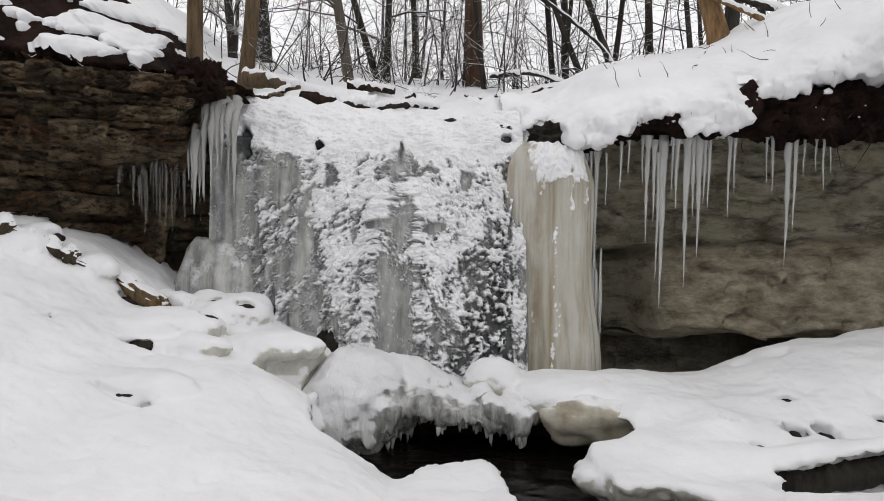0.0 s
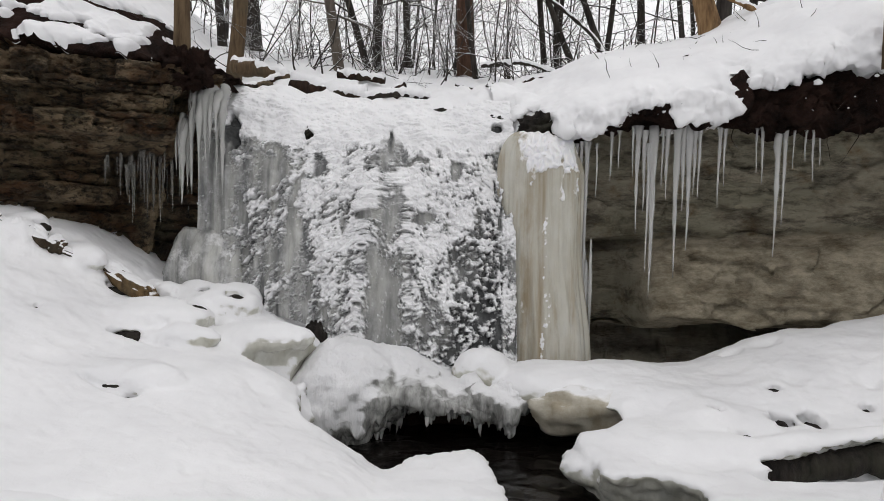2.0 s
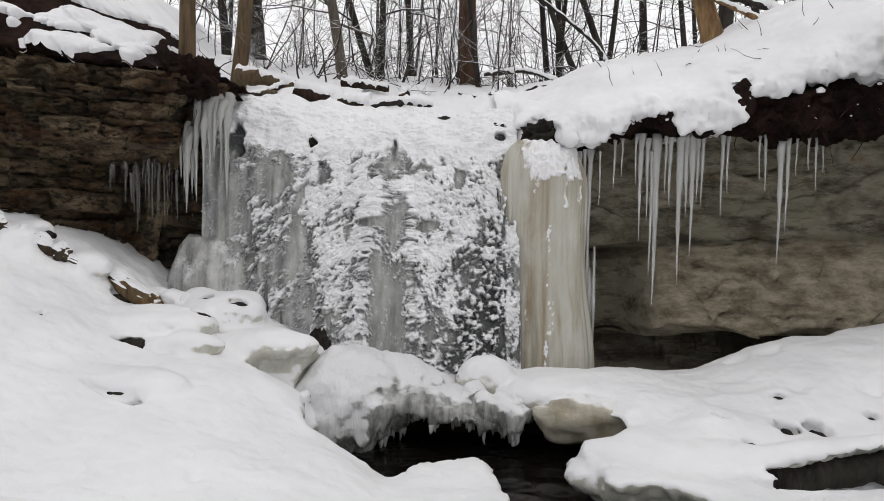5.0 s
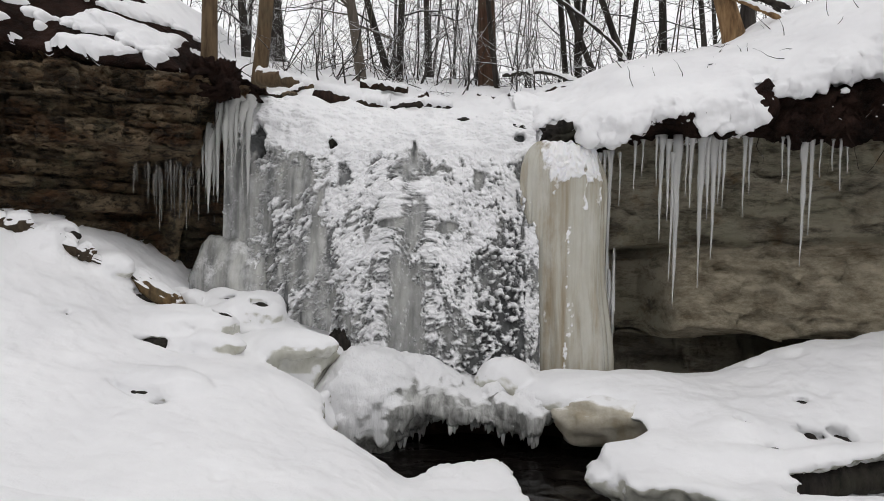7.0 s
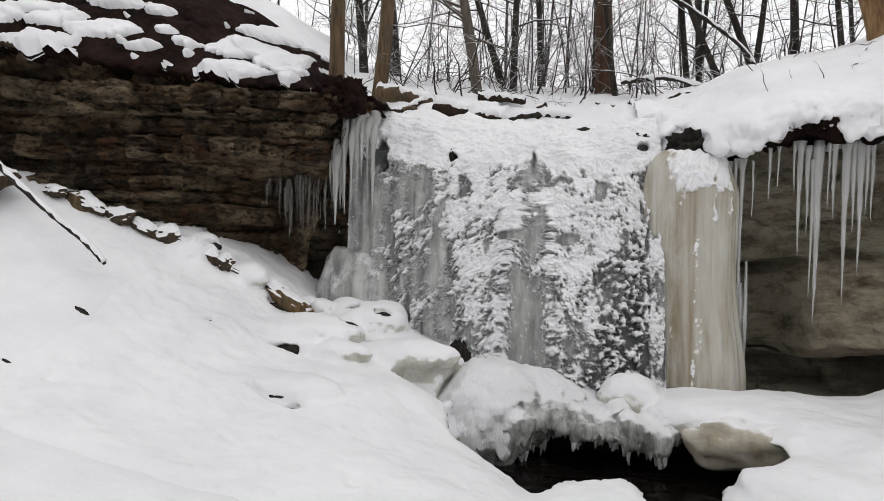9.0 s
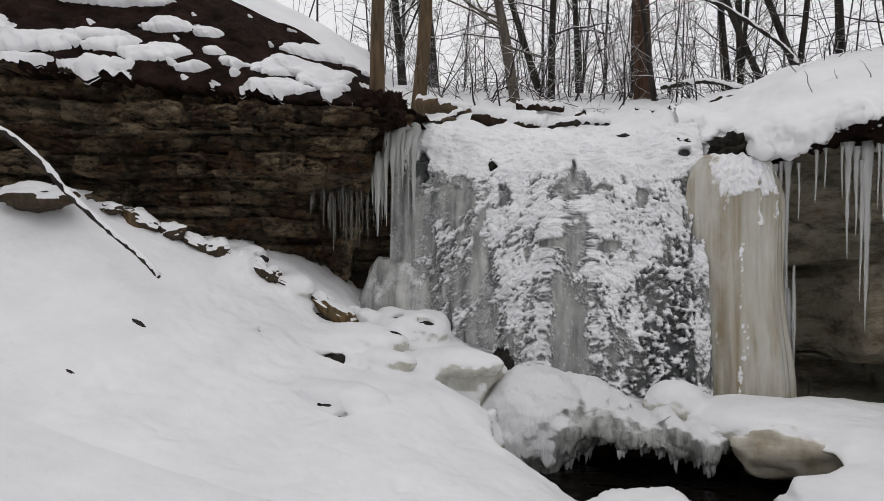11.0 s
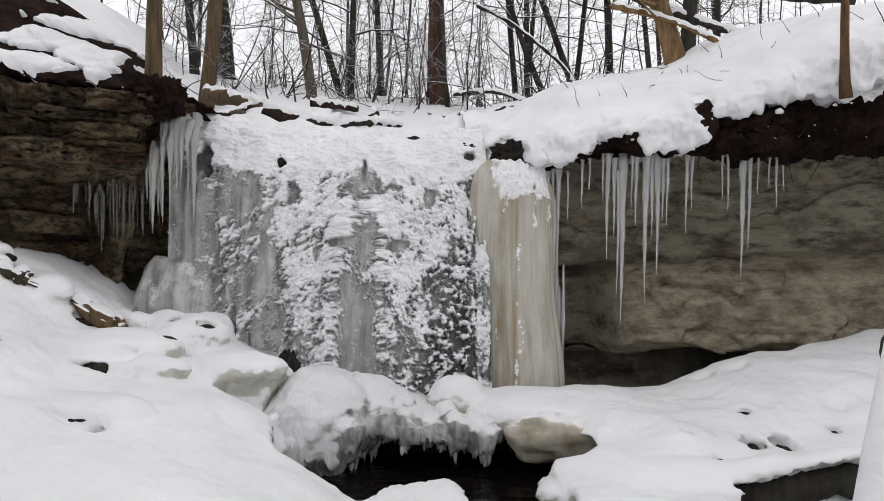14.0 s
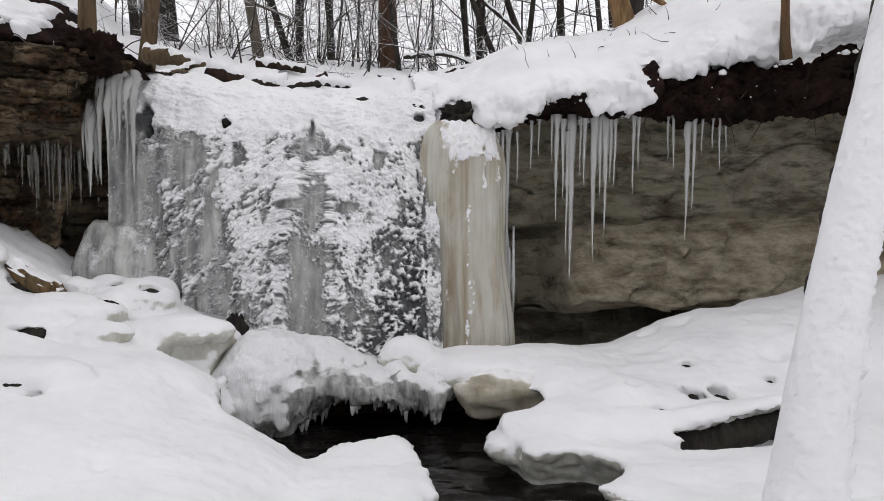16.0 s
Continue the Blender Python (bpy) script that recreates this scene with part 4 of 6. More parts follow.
def build_right_wall():
    """One profile from the turf edge over the earth brow, along the roof of the overhang and down the back wall."""
    xs = np.concatenate([np.linspace(0.55, 5.6, 300), np.linspace(5.65, 14, 40)])
    prof_t = np.linspace(0, 1, 260)
    # offsets behind the brow and heights, as shares of the brow's height
    keys = np.array([0.0, 0.1, 0.22, 0.36, 0.56, 0.60, 0.66, 0.74, 0.80, 0.9, 1.0])
    dy = np.array([0.22, 0.0, 0.02, 0.55, 0.90, 1.04, 0.86, 0.64, 1.15, 1.9, 2.1])
    X, Tt = np.meshgrid(xs, prof_t, indexing="ij")
    bz, by = brow_z(xs)[:, None], brow_y(xs)[:, None]
    thick = 0.30 * sstep(2.2, 3.2, xs)[:, None]
    off = np.interp(Tt, keys, dy)
    zk = np.array([0.34, 0.16, 0.0, -0.05, -1.02, -1.10, -1.22, -1.92, -2.04, -2.10, -4.2])
    Z = bz + np.interp(Tt, keys, zk) - thick * np.interp(Tt, [0.1, 0.22, 0.36, 0.5], [0, 0.55, 0.3, 0])
    Z = Z + 0.04 * pn(np.stack([X.ravel() * 0.8, Tt.ravel() * 0, 0 * X.ravel() + 3], -1)).reshape(X.shape) * sstep(0.4, 0.6, Tt)
    Y = by + off * (0.85 + 0.15 * sstep(1.2, 2.0, X))
    # the tan ledge sets in away from the column
    rag = 0.12 * pn(np.stack([X.ravel() * 2.5, Tt.ravel() * 9, 0 * X.ravel() + 5], -1)).reshape(X.shape)
    ledge = sstep(0.56, 0.6, Tt) * sstep(0.84, 0.79, Tt) * sstep(2.3, 2.05, X + rag)
    Z = Z + 1.0 * rag * sstep(0.68, 0.74, Tt) * sstep(0.9, 0.8, Tt)
    Y = Y + 0.6 * ledge
    stand, tone = strata(X.ravel(), Z.ravel(), 11, 0.3, 1.4)
    p = np.stack([X.ravel(), Y.ravel(), Z.ravel() * 1.6], -1)
    amount = sstep(0.25, 0.45, Tt)
    f1, f2, fi = cells(p * (1.5, 0.6, 2.2) + 0.4 * np.stack([pn(p * 3), pn(p * 3 + 7), pn(p * 3 + 2)], -1))
    stand = stand + 0.3 * (fi - 0.5) - 0.12 * np.exp(-(f2 - f1) / 0.05)
    tone = 0.6 * tone + 0.4 * fi
    Y = Y - amount * (0.35 * stand + 0.09 * fbm(p * 1.3, 4) + 0.02 * fbm(p * 7, 3)).reshape(X.shape)
    Z = Z + (1 - amount) * (0.09 * fbm(p * (5, 3, 3), 4) + 0.05 * np.abs(fbm(p * 13 + 2, 2))).reshape(X.shape)
    Y = Y + (1 - amount) * (0.10 * fbm(p * 4 + 6, 4) + 0.05 * fbm(p * 15 + 6, 3)).reshape(X.shape)
    hide = sstep(1.65, 1.3, X) * sstep(0.5, 0.3, Tt)
    Y, Z = Y + 0.35 * hide, Z - 0.12 * hide
    z = Z.ravel()
    pale = sstep(0.575, 0.62, Tt.ravel()) * sstep(0.84, 0.78, Tt.ravel()) * sstep(2.05, 2.4, X.ravel() + rag.ravel())
    # tone drops in the recess below the ledge, as painted shade
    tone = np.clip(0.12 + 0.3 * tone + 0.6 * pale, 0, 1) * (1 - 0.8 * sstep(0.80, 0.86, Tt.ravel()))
    v = np.stack([X, Y, Z], -1)
    cut = 75
    q = grid_quads(len(xs), len(prof_t) - cut + 1)[:, ::-1]
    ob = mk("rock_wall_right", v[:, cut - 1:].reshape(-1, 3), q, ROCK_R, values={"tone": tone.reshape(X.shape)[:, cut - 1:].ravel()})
    tagged(ob, "undercut grey-green sandstone wall with a pale lower ledge", "rock wall", kind="structure")
    ob = mk("earth_brow", v[:, :cut].reshape(-1, 3), grid_quads(len(xs), cut)[:, ::-1], SOIL)
    tagged(ob, "dark reddish earth edge with roots above the overhang", "earth", kind="structure")


def build_snow_cap():
    """Thick snow that hangs over the edge of the bank in lobes."""
    lo, hi, step = (0.55, 4.2, 2.1), (5.6, 8.2, 4.3), 0.025
    X, Y, Z = axes(lo, hi, step)
    x2, y2 = X[:, :, 0], Y[:, :, 0]
    top = upper(x2, y2) + 0.07 - 0.45 * sstep(0.85, 0.6, x2) * sstep(7.4, 7.0, y2)
    x1 = X[:, 0, 0]
    wob = 0.09 * pn(np.stack([x1 * 5, 0 * x1, 0 * x1], -1)) + 0.07 * pn(np.stack([x1 * 12, 0 * x1, 0 * x1 + 2], -1))
    front = (brow_y(x1) - 0.10 + wob)[:, None, None]
    low = np.interp(x1, [0.6, 0.84, 0.94, 1.10, 1.22, 1.35, 1.7, 1.82, 1.95, 2.08, 2.2, 2.6, 2.7, 2.78, 2.9, 3.0, 3.12, 3.3, 3.6, 3.75, 3.9, 4.05, 4.3, 5.6],
                    [2.46, 2.50, 2.58, 2.54, 2.28, 2.30, 2.42, 2.54, 2.58, 2.50, 2.41, 2.44, 2.52, 2.74, 2.70, 2.68, 2.76, 2.84, 2.88, 2.82, 2.88, 3.05, 3.12, 3.3]) + 0.5 * wob
    d = (Z - top[:, :, None]) * 0.85
    d = smax(d, front - Y, 0.22)
    d = smax(d, low[:, None, None] - Z, 0.08)
    d = smax(d, -capsule(X, Y, Z, (2.62, 5.75, 2.56), (2.75, 6.4, 3.06), 0.11, 0.12), 0.04)
    v, q = surface_net(d, lo, step)
    keep = ((v[q].mean(1)[:, 0] > lo[0] + 0.05) & (v[q].mean(1)[:, 1] < hi[1] - 0.06))
    q = q[keep]
    v = relax(v, q, 2, 0.5)
    n = normals_of(v, q)
    edge = sstep(0.75, 0.2, n[:, 2])
    v = v + n * (0.022 * fbm(v * 3, 3) + (0.006 + 0.055 * edge) * fbm(v * 8, 3) + 0.02 * edge * np.abs(fbm(v * 24, 2)))[:, None]
    ob = mk("snow_cap", v, q, SNOW)
    tagged(ob, "thick snow hanging in lobes over the edge of the bank", "snow", kind="structure")


def build_water():
    x, y = np.linspace(-1.6, 3.2, 160), np.linspace(2.0, 6.2, 140)
    X, Y = np.meshgrid(x, y, indexing="ij")
    p = np.stack([X.ravel(), Y.ravel(), 0 * X.ravel()], -1)
    Z = -0.25 + 0.014 * fbm(p * (3.5, 6, 1), 3)
    ob = mk("water", np.stack([X.ravel(), Y.ravel(), Z], -1), grid_quads(160, 140), WATER)
    tagged(ob, "dark rippled pool of open water under the ice", "water", kind="structure")


def build_dark_backing():
    # black sheet in place of the shade in the hollow under the ice
    x, z = np.linspace(-0.95, 0.95, 90), np.linspace(-0.6, 0.08, 40)
    X, Z = np.meshgrid(x, z, indexing="ij")
    p = np.stack([X.ravel(), 0 * X.ravel(), Z.ravel()], -1)
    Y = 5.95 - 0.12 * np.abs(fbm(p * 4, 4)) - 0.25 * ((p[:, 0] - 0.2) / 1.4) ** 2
    ob = mk("dark_pool_backing", np.stack([X.ravel(), Y, Z.ravel()], -1), grid_quads(90, 40), SOIL, smooth=False)
    tagged(ob, "black sheet added behind the pool to darken the hollow under the ice", "rock", kind="structure")


# ---- the frozen fall ----
def build_falls():
    """Curtain of ice crusted with snow: steep on one side, bulging in the middle."""
    nx_, nz = 520, 440
    xs = np.linspace(-2.2, 0.78, nx_)
    t = np.linspace(0, 1, nz)
    stations = [-2.2, -1.7, -1.15, -0.45, 0.5, 0.8]
    prof = [
        [(7.2, 2.86), (6.85, 2.74), (6.62, 2.5), (6.55, 2.0), (6.5, 1.4), (6.45, 0.65)],
        [(7.3, 2.84), (6.9, 2.68), (6.55, 2.26), (6.45, 2.02), (6.40, 1.4), (6.33, 0.65)],
        [(7.35, 2.78), (6.95, 2.60), (6.6, 2.22), (6.45, 1.9), (6.36, 1.3), (6.22, 0.55)],
        [(7.3, 2.74), (6.88, 2.48), (6.66, 2.24), (6.42, 1.7), (6.2, 1.1), (5.86, 0.25)],
        [(7.3, 2.76), (6.86, 2.52), (6.68, 2.26), (6.45, 1.65), (6.2, 1.0), (5.92, 0.15)],
        [(7.3, 2.76), (6.88, 2.52), (6.72, 2.26), (6.55, 1.65), (6.4, 1.0), (6.2, 0.15)],
    ]
    k = np.array([0, 0.1, 0.24, 0.45, 0.7, 1.0])
    Y = np.stack([np.interp(t, k, [p[0] for p in row]) for row in prof])
    Z = np.stack([np.interp(t, k, [p[1] for p in row]) for row in prof])
    kern = np.ones(31) / 31
    Y = np.stack([np.convolve(np.pad(r, 15, "edge"), kern, "valid") for r in Y])
    Z = np.stack([np.convolve(np.pad(r, 15, "edge"), kern, "valid") for r in Z])
    Y = np.stack([np.interp(xs, stations, Y[:, j]) for j in range(nz)], 1)
    Z = np.stack([np.interp(xs, stations, Z[:, j]) for j in range(nz)], 1)
    X, T2 = np.meshgrid(xs, t, indexing="ij")
    p = np.stack([X.ravel(), Y.ravel(), Z.ravel()], -1)
    x, tt, z = X.ravel(), T2.ravel(), Z.ravel()
    # ribs that run down, hollows between them
    rib = pn(p * (3.2, 1, 0.5) + 2) * 0.08 + 0.09 * fbm(p * (3.4, 2, 4.5) + 12, 3) * sstep(0.4, 0.15, tt) + pn(p * (8, 1, 0.9) + 7) * 0.03 + 0.06 * pn(p * (1.4, 1, 1.1))
    lip = sstep(0.30, 0.2, tt + 0.03 * pn(p * 6))
    left = sstep(-1.02, -1.25, x + 0.22 * (z - 1.3) + 0.08 * pn(p * 3))
    dark = sstep(0.02, 0.42, x - 0.16 * fbm(p * 3.3, 2) + 0.14 * (1.0 - z)) * sstep(0.34, 0.72, tt + 0.12 * fbm(p * 2.7 + 4, 2)) * sstep(0.66, 0.52, x)
    streak = np.exp(-((x + 0.41 + 0.03 * pn(p * (1, 1, 3))) / 0.13) ** 2) * sstep(0.17, 0.23, tt)
    low = np.exp(-((x + 0.30) / 0.42) ** 2) * sstep(0.55, 0.85, tt)
    right = sstep(0.5, 0.62, x)
    # the crust fans out from the spout: down to one hand on one side, down to the other on the other
    fan = -0.55 + 0.85 * sstep(-0.7, -0.15, x)
    q = np.stack([x + fan * (z - 2.3), p[:, 1] * 0.4, z], -1)
    warp = 0.30 * np.stack([fbm(p * 6, 2), fbm(p * 6 + 3, 2), fbm(p * 6 + 8, 2)], -1)
    outer = sstep(-1.82, -2.0, x)
    cover = 0.76 + 0.18 * lip - 0.22 * left * (1 - lip) - 0.14 * dark - 0.34 * streak - 0.20 * low + 0.16 * low * fbm(p * (9, 5, 8), 3) - 0.10 * right * (1 - lip) - 0.22 * outer * (1 - lip)
    crust = (0.42 + 0.35 * left) * fbm(q * (2.9, 2, 2.0) + 33, 3) + 0.45 * fbm(q * (7, 4, 5) + 3, 4, 0.6) + 0.42 * fbm(q * (22, 10, 26) + 1, 3, 0.7)
    lumpy, crease = np.zeros(len(p)), np.zeros(len(p))
    for scale, shift, high, size in (((9.0, 5, 11.0), 0.0, 0.030, 0.80), ((17.0, 9, 22.0), 4.4, 0.022, 0.80), ((30.0, 14, 40.0), 9.1, 0.012, 0.80)):
        c1, c2, ci = cells(q * scale + warp * (1.0 + 0.1 * scale[0]) + shift)
        bump = np.sqrt(np.clip(1 - (c1 / size) ** 2, 0, 1))
        lumpy = lumpy + high * bump * (0.3 + 0.9 * ci)
        crease = np.maximum(crease, sstep(0.50, 0.85, c1 / size) * (ci > 0.3) * high / 0.030)
    knob = np.clip(0.45 + 0.75 * fbm(p * (17, 9, 19) + 14, 3), 0, 1)
    spout = np.exp(-((x + 0.405 + 0.02 * pn(p * 9)) / 0.02) ** 2) * sstep(0.15, 0.18, tt) * sstep(0.30, 0.24, tt)
    # one dark ice patch, then dark spots painted for a hole and a gap
    bare = np.exp(-((x + 1.90 + 0.05 * pn(p * 7)) / 0.09) ** 2 - ((z - 2.36) / 0.20) ** 2) + np.exp(-((x + 1.18) / 0.05) ** 2 - ((z - 2.30 - 0.03 * pn(p * 9)) / 0.05) ** 2) + np.exp(-((x - 0.62) / 0.07) ** 2 - ((z - 2.42) / 0.07) ** 2)
    bare = sstep(0.35, 0.7, bare + 0.25 * fbm(p * 9, 2))
    grain = fbm(q * (30, 12, 22) + 6, 3)
    comb = fbm(q * (26, 8, 5) + 21, 3)
    sliver = sstep(0.22, 0.5, fbm(p * (9, 1, 2.0) + 44, 3)) * (1 - lip) * np.clip(left + right + 0.25, 0, 1)
    for cx, cz, rx, rz in ((-0.13, 2.06, 0.13, 0.05), (-0.06, 1.52, 0.11, 0.08), (-0.62, 1.55, 0.10, 0.05), (-1.05, 2.02, 0.07, 0.12), (-1.45, 1.95, 0.16, 0.14), (0.22, 1.98, 0.06, 0.12)):
        sliver = np.maximum(sliver, sstep(0.3, 0.8, np.exp(-((x - cx) / rx) ** 2 - ((z - cz) / rz) ** 2) + 0.3 * fbm(p * 8 + 2, 3)))
    bits = np.clip(0.45 + 0.9 * fbm(p * (15, 8, 20) + 14, 3, 0.6), 0, 1)
    snow = cover + (0.42 - 0.22 * lip) * crust - 0.16 * crease * (1 - lip) + 0.10 * comb * (1 - lip)
    snow = snow * (1 - dark) + dark * (0.16 + 0.66 * bits + 0.30 * crust)
    snow = np.clip(snow - 0.9 * spout - 0.8 * bare - 0.36 * sliver, 0, 1)
    wet = np.clip(0.95 * dark + spout + 0.9 * bare + 0.4 * low + 0.5 * right * sstep(0.3, 0.4, tt) + 0.5 * sstep(0.05, 0.5, fbm(p * (6, 1, 1.2) + 31, 3)) * (1 - streak) + 0.5 * left * sstep(0.0, 0.4, fbm(p * (9, 1, 0.6) + 71, 3)), 0, 1)
    hard = sstep(0.44, 0.56, snow)
    ripple = lip * (0.022 * fbm(p * (7, 7, 18) + 3, 4, 0.6) + 0.04 * pn(p * (3.5, 3, 5) + 8))
    out = rib * (0.5 + 0.5 * sstep(0.1, 0.3, tt)) + hard * (0.015 + 0.05 * np.clip(snow - 0.5, 0, 0.4) + (1 - 0.75 * lip) * (1.1 * lumpy + 0.008 * grain)) + ripple - 0.03 * dark * (1 - hard) + 0.02 * dark * knob * hard - 0.05 * bare
    n = np.array((0, -0.95, 0.30))
    v = p + n * out[:, None]
    v[:, 2] -= 0.35 * hard * lumpy * (1 - lip)
    fall = thing("frozen_waterfall", "frozen waterfall of grey ice ribs crusted with clumps of snow", "frozen waterfall", at=(-0.6, 6.4, 0.6))
    o = np.array((-0.6, 6.4, 0.6))
    v, sn, wt = (v - o).reshape(nx_, nz, 3), snow.reshape(nx_, nz), wet.reshape(nx_, nz)
    edge = 95
    for name, i0, i1, j0, j1, lab in (("snow_lip", 0, nx_ - 1, 0, edge, "soft snow lying on the lip"), ("curtain", 0, 182, edge, nz - 1, "hanging grey ice with patches of snow"),
                                      ("bulge", 182, 409, edge, nz - 1, "bulging ice thickly crusted with snow"), ("ribbed_side", 409, nx_ - 1, edge, nz - 1, "dark wet ice with knobs of snow")):
        a, c = v[i0:i1 + 1, j0:j1 + 1], sn[i0:i1 + 1, j0:j1 + 1]
        mk(name, a.reshape(-1, 3), grid_quads(a.shape[0], a.shape[1]), FALLS, fall, lab, values={"snow": c.ravel(), "wet": wt[i0:i1 + 1, j0:j1 + 1].ravel()})
    # mound of frozen spray in the corner beside the cliff
    lo, hi, step = (-2.75, 6.0, 0.4), (-1.55, 7.1, 1.65), 0.025
    GX, GY, GZ = axes(lo, hi, step)
    d = smin(ellipsoid(GX, GY, GZ, (-2.2, 6.58, 0.85), (0.36, 0.3, 0.58)), ellipsoid(GX, GY, GZ, (-1.95, 6.5, 0.8), (0.25, 0.25, 0.5)), 0.1)
    w, q = surface_net(d, lo, step)
    w = w + normals_of(w, q) * (0.05 * pn(w * (7, 7, 0.8)) + 0.02 * pn(w * (18, 18, 2)))[:, None]
    mk("spray_mound", w - o, q, FALLS, fall, "pale grey mound of frozen spray", values={"snow": np.clip(0.25 + 0.3 * fbm(w * 5, 3), 0, 1)})
    return fall


def build_column():
    """Broad fluted pillar of yellowish ice with a cap of snow."""
    o = np.array((1.05, 6.55, 0.2))
    na, nz = 220, 200
    a = np.linspace(-1.75, 1.75, na)
    z = np.linspace(0.1, 2.34, nz)
    A, Zg = np.meshgrid(a, z, indexing="ij")
    p = np.stack([A.ravel() * 0.45, 0 * A.ravel(), Zg.ravel()], -1)
    flute = 0.06 * pn(p * (5, 1, 0.35)) + 0.035 * pn(p * (13, 1, 0.5) + 4) + 0.012 * pn(p * (30, 1, 1.5) + 9)
    flute = flute.reshape(A.shape)
    foot = sstep(1.3, 0.2, Zg)
    cap = np.sqrt(np.clip(1 - ((Zg - 1.95) / 0.42).clip(0, 1) ** 2, 0, 1))
    w = (0.40 + 0.05 * foot) * (0.35 + 0.65 * cap) * (1 + flute)
    dpt = (0.20 + 0.06 * foot) * (0.3 + 0.7 * cap) * (1 + 2.2 * flute)
    cx = 1.03 + 0.06 * foot
    X, Y = cx + w * np.sin(A), 6.62 - dpt * np.cos(A) - 0.06 * (1 - Zg / 2.3)
    slope = -0.14 * (X - 0.9) * sstep(1.2, 2.3, Zg)
    v = np.stack([X, Y, Zg + slope], -1).reshape(-1, 3)
    big = 0.5 + 0.5 * fbm(v * (7, 7, 6), 4)
    seam = np.exp(-((v[:, 0] - 1.06 - 0.05 * pn(v * (0.5, 0.5, 2.5))) / 0.035) ** 2) * sstep(1.75, 1.5, v[:, 2])
    hat = sstep(1.72, 2.15, v[:, 2] + 0.34 * fbm(v * (9, 9, 6), 3) - 0.25 * np.abs(v[:, 0] - 1.08)) * sstep(0.74, 0.92, v[:, 0] + 0.05 * pn(v * 9))
    snow = np.clip(0.8 * hat + 0.75 * seam * (0.55 + 0.6 * fbm(v * (30, 20, 24), 2)) + 0.62 * (big - 0.5) + 0.3 * fbm(v * (14, 14, 2.2) + 4, 2) * sstep(2.0, 1.2, v[:, 2]), 0, 1)
    hard = sstep(0.4, 0.62, snow)
    v[:, 1] -= hard * (0.006 + 0.05 * hat * np.abs(fbm(v * 12, 2)))
    v[:, 2] += 0.06 * hat * fbm(v * 5 + 3, 3)
    col = thing("ice_column", "broad fluted column of yellowish grey ice with a snow cap", "ice column", at=tuple(o))
    mk("pillar", v - o, grid_quads(na, nz), COLUMN, col, values={"snow": snow})
    rnd = random.Random(12)
    # thin pale sheets that hang at its outer side
    for k in range(7):
        x, y = 1.44 + 0.02 * k + rnd.uniform(-0.01, 0.01), 6.66 + rnd.uniform(-0.06, 0.08)
        top, bot = 1.2 + rnd.uniform(-0.1, 0.2), 0.3 + rnd.uniform(0, 0.35)
        vv, ff = tube(np.array([(x, y, top), (x, y, (top + bot) / 2), (x, y, bot)]) - o, [0.012, 0.02, 0.006], 6, 0.3, k)
        mk("thin_icicle", vv, ff, ICE, col)


def icicle(x, y, top, length, radius, seed, lean=0.0, group="", label="", back=0.0, material=ICE):
    n = 14
    t = np.linspace(0, 1, n)
    rnd = np.random.RandomState(seed)
    r = radius * (1 - t) ** 0.9 * (1 + 0.12 * np.sin(t * 19 + seed)) * (1 + 0.15 * rnd.uniform(-1, 1, n)) + 0.0025
    r = r * (1 + 0.7 * np.exp(-t / 0.05))
    pts = np.stack([lean * t * length + 0.003 * np.sin(t * 5 + seed), back * (1 - t) ** 6 + 0.003 * np.cos(t * 6 + seed), -t * length], -1)
    v, f = tube(pts, r, 10, 0.28, seed)
    ob = mk("icicle", v, f, material)
    ob.location = (x, y, top)
    return tagged(ob, label, "icicle", group)


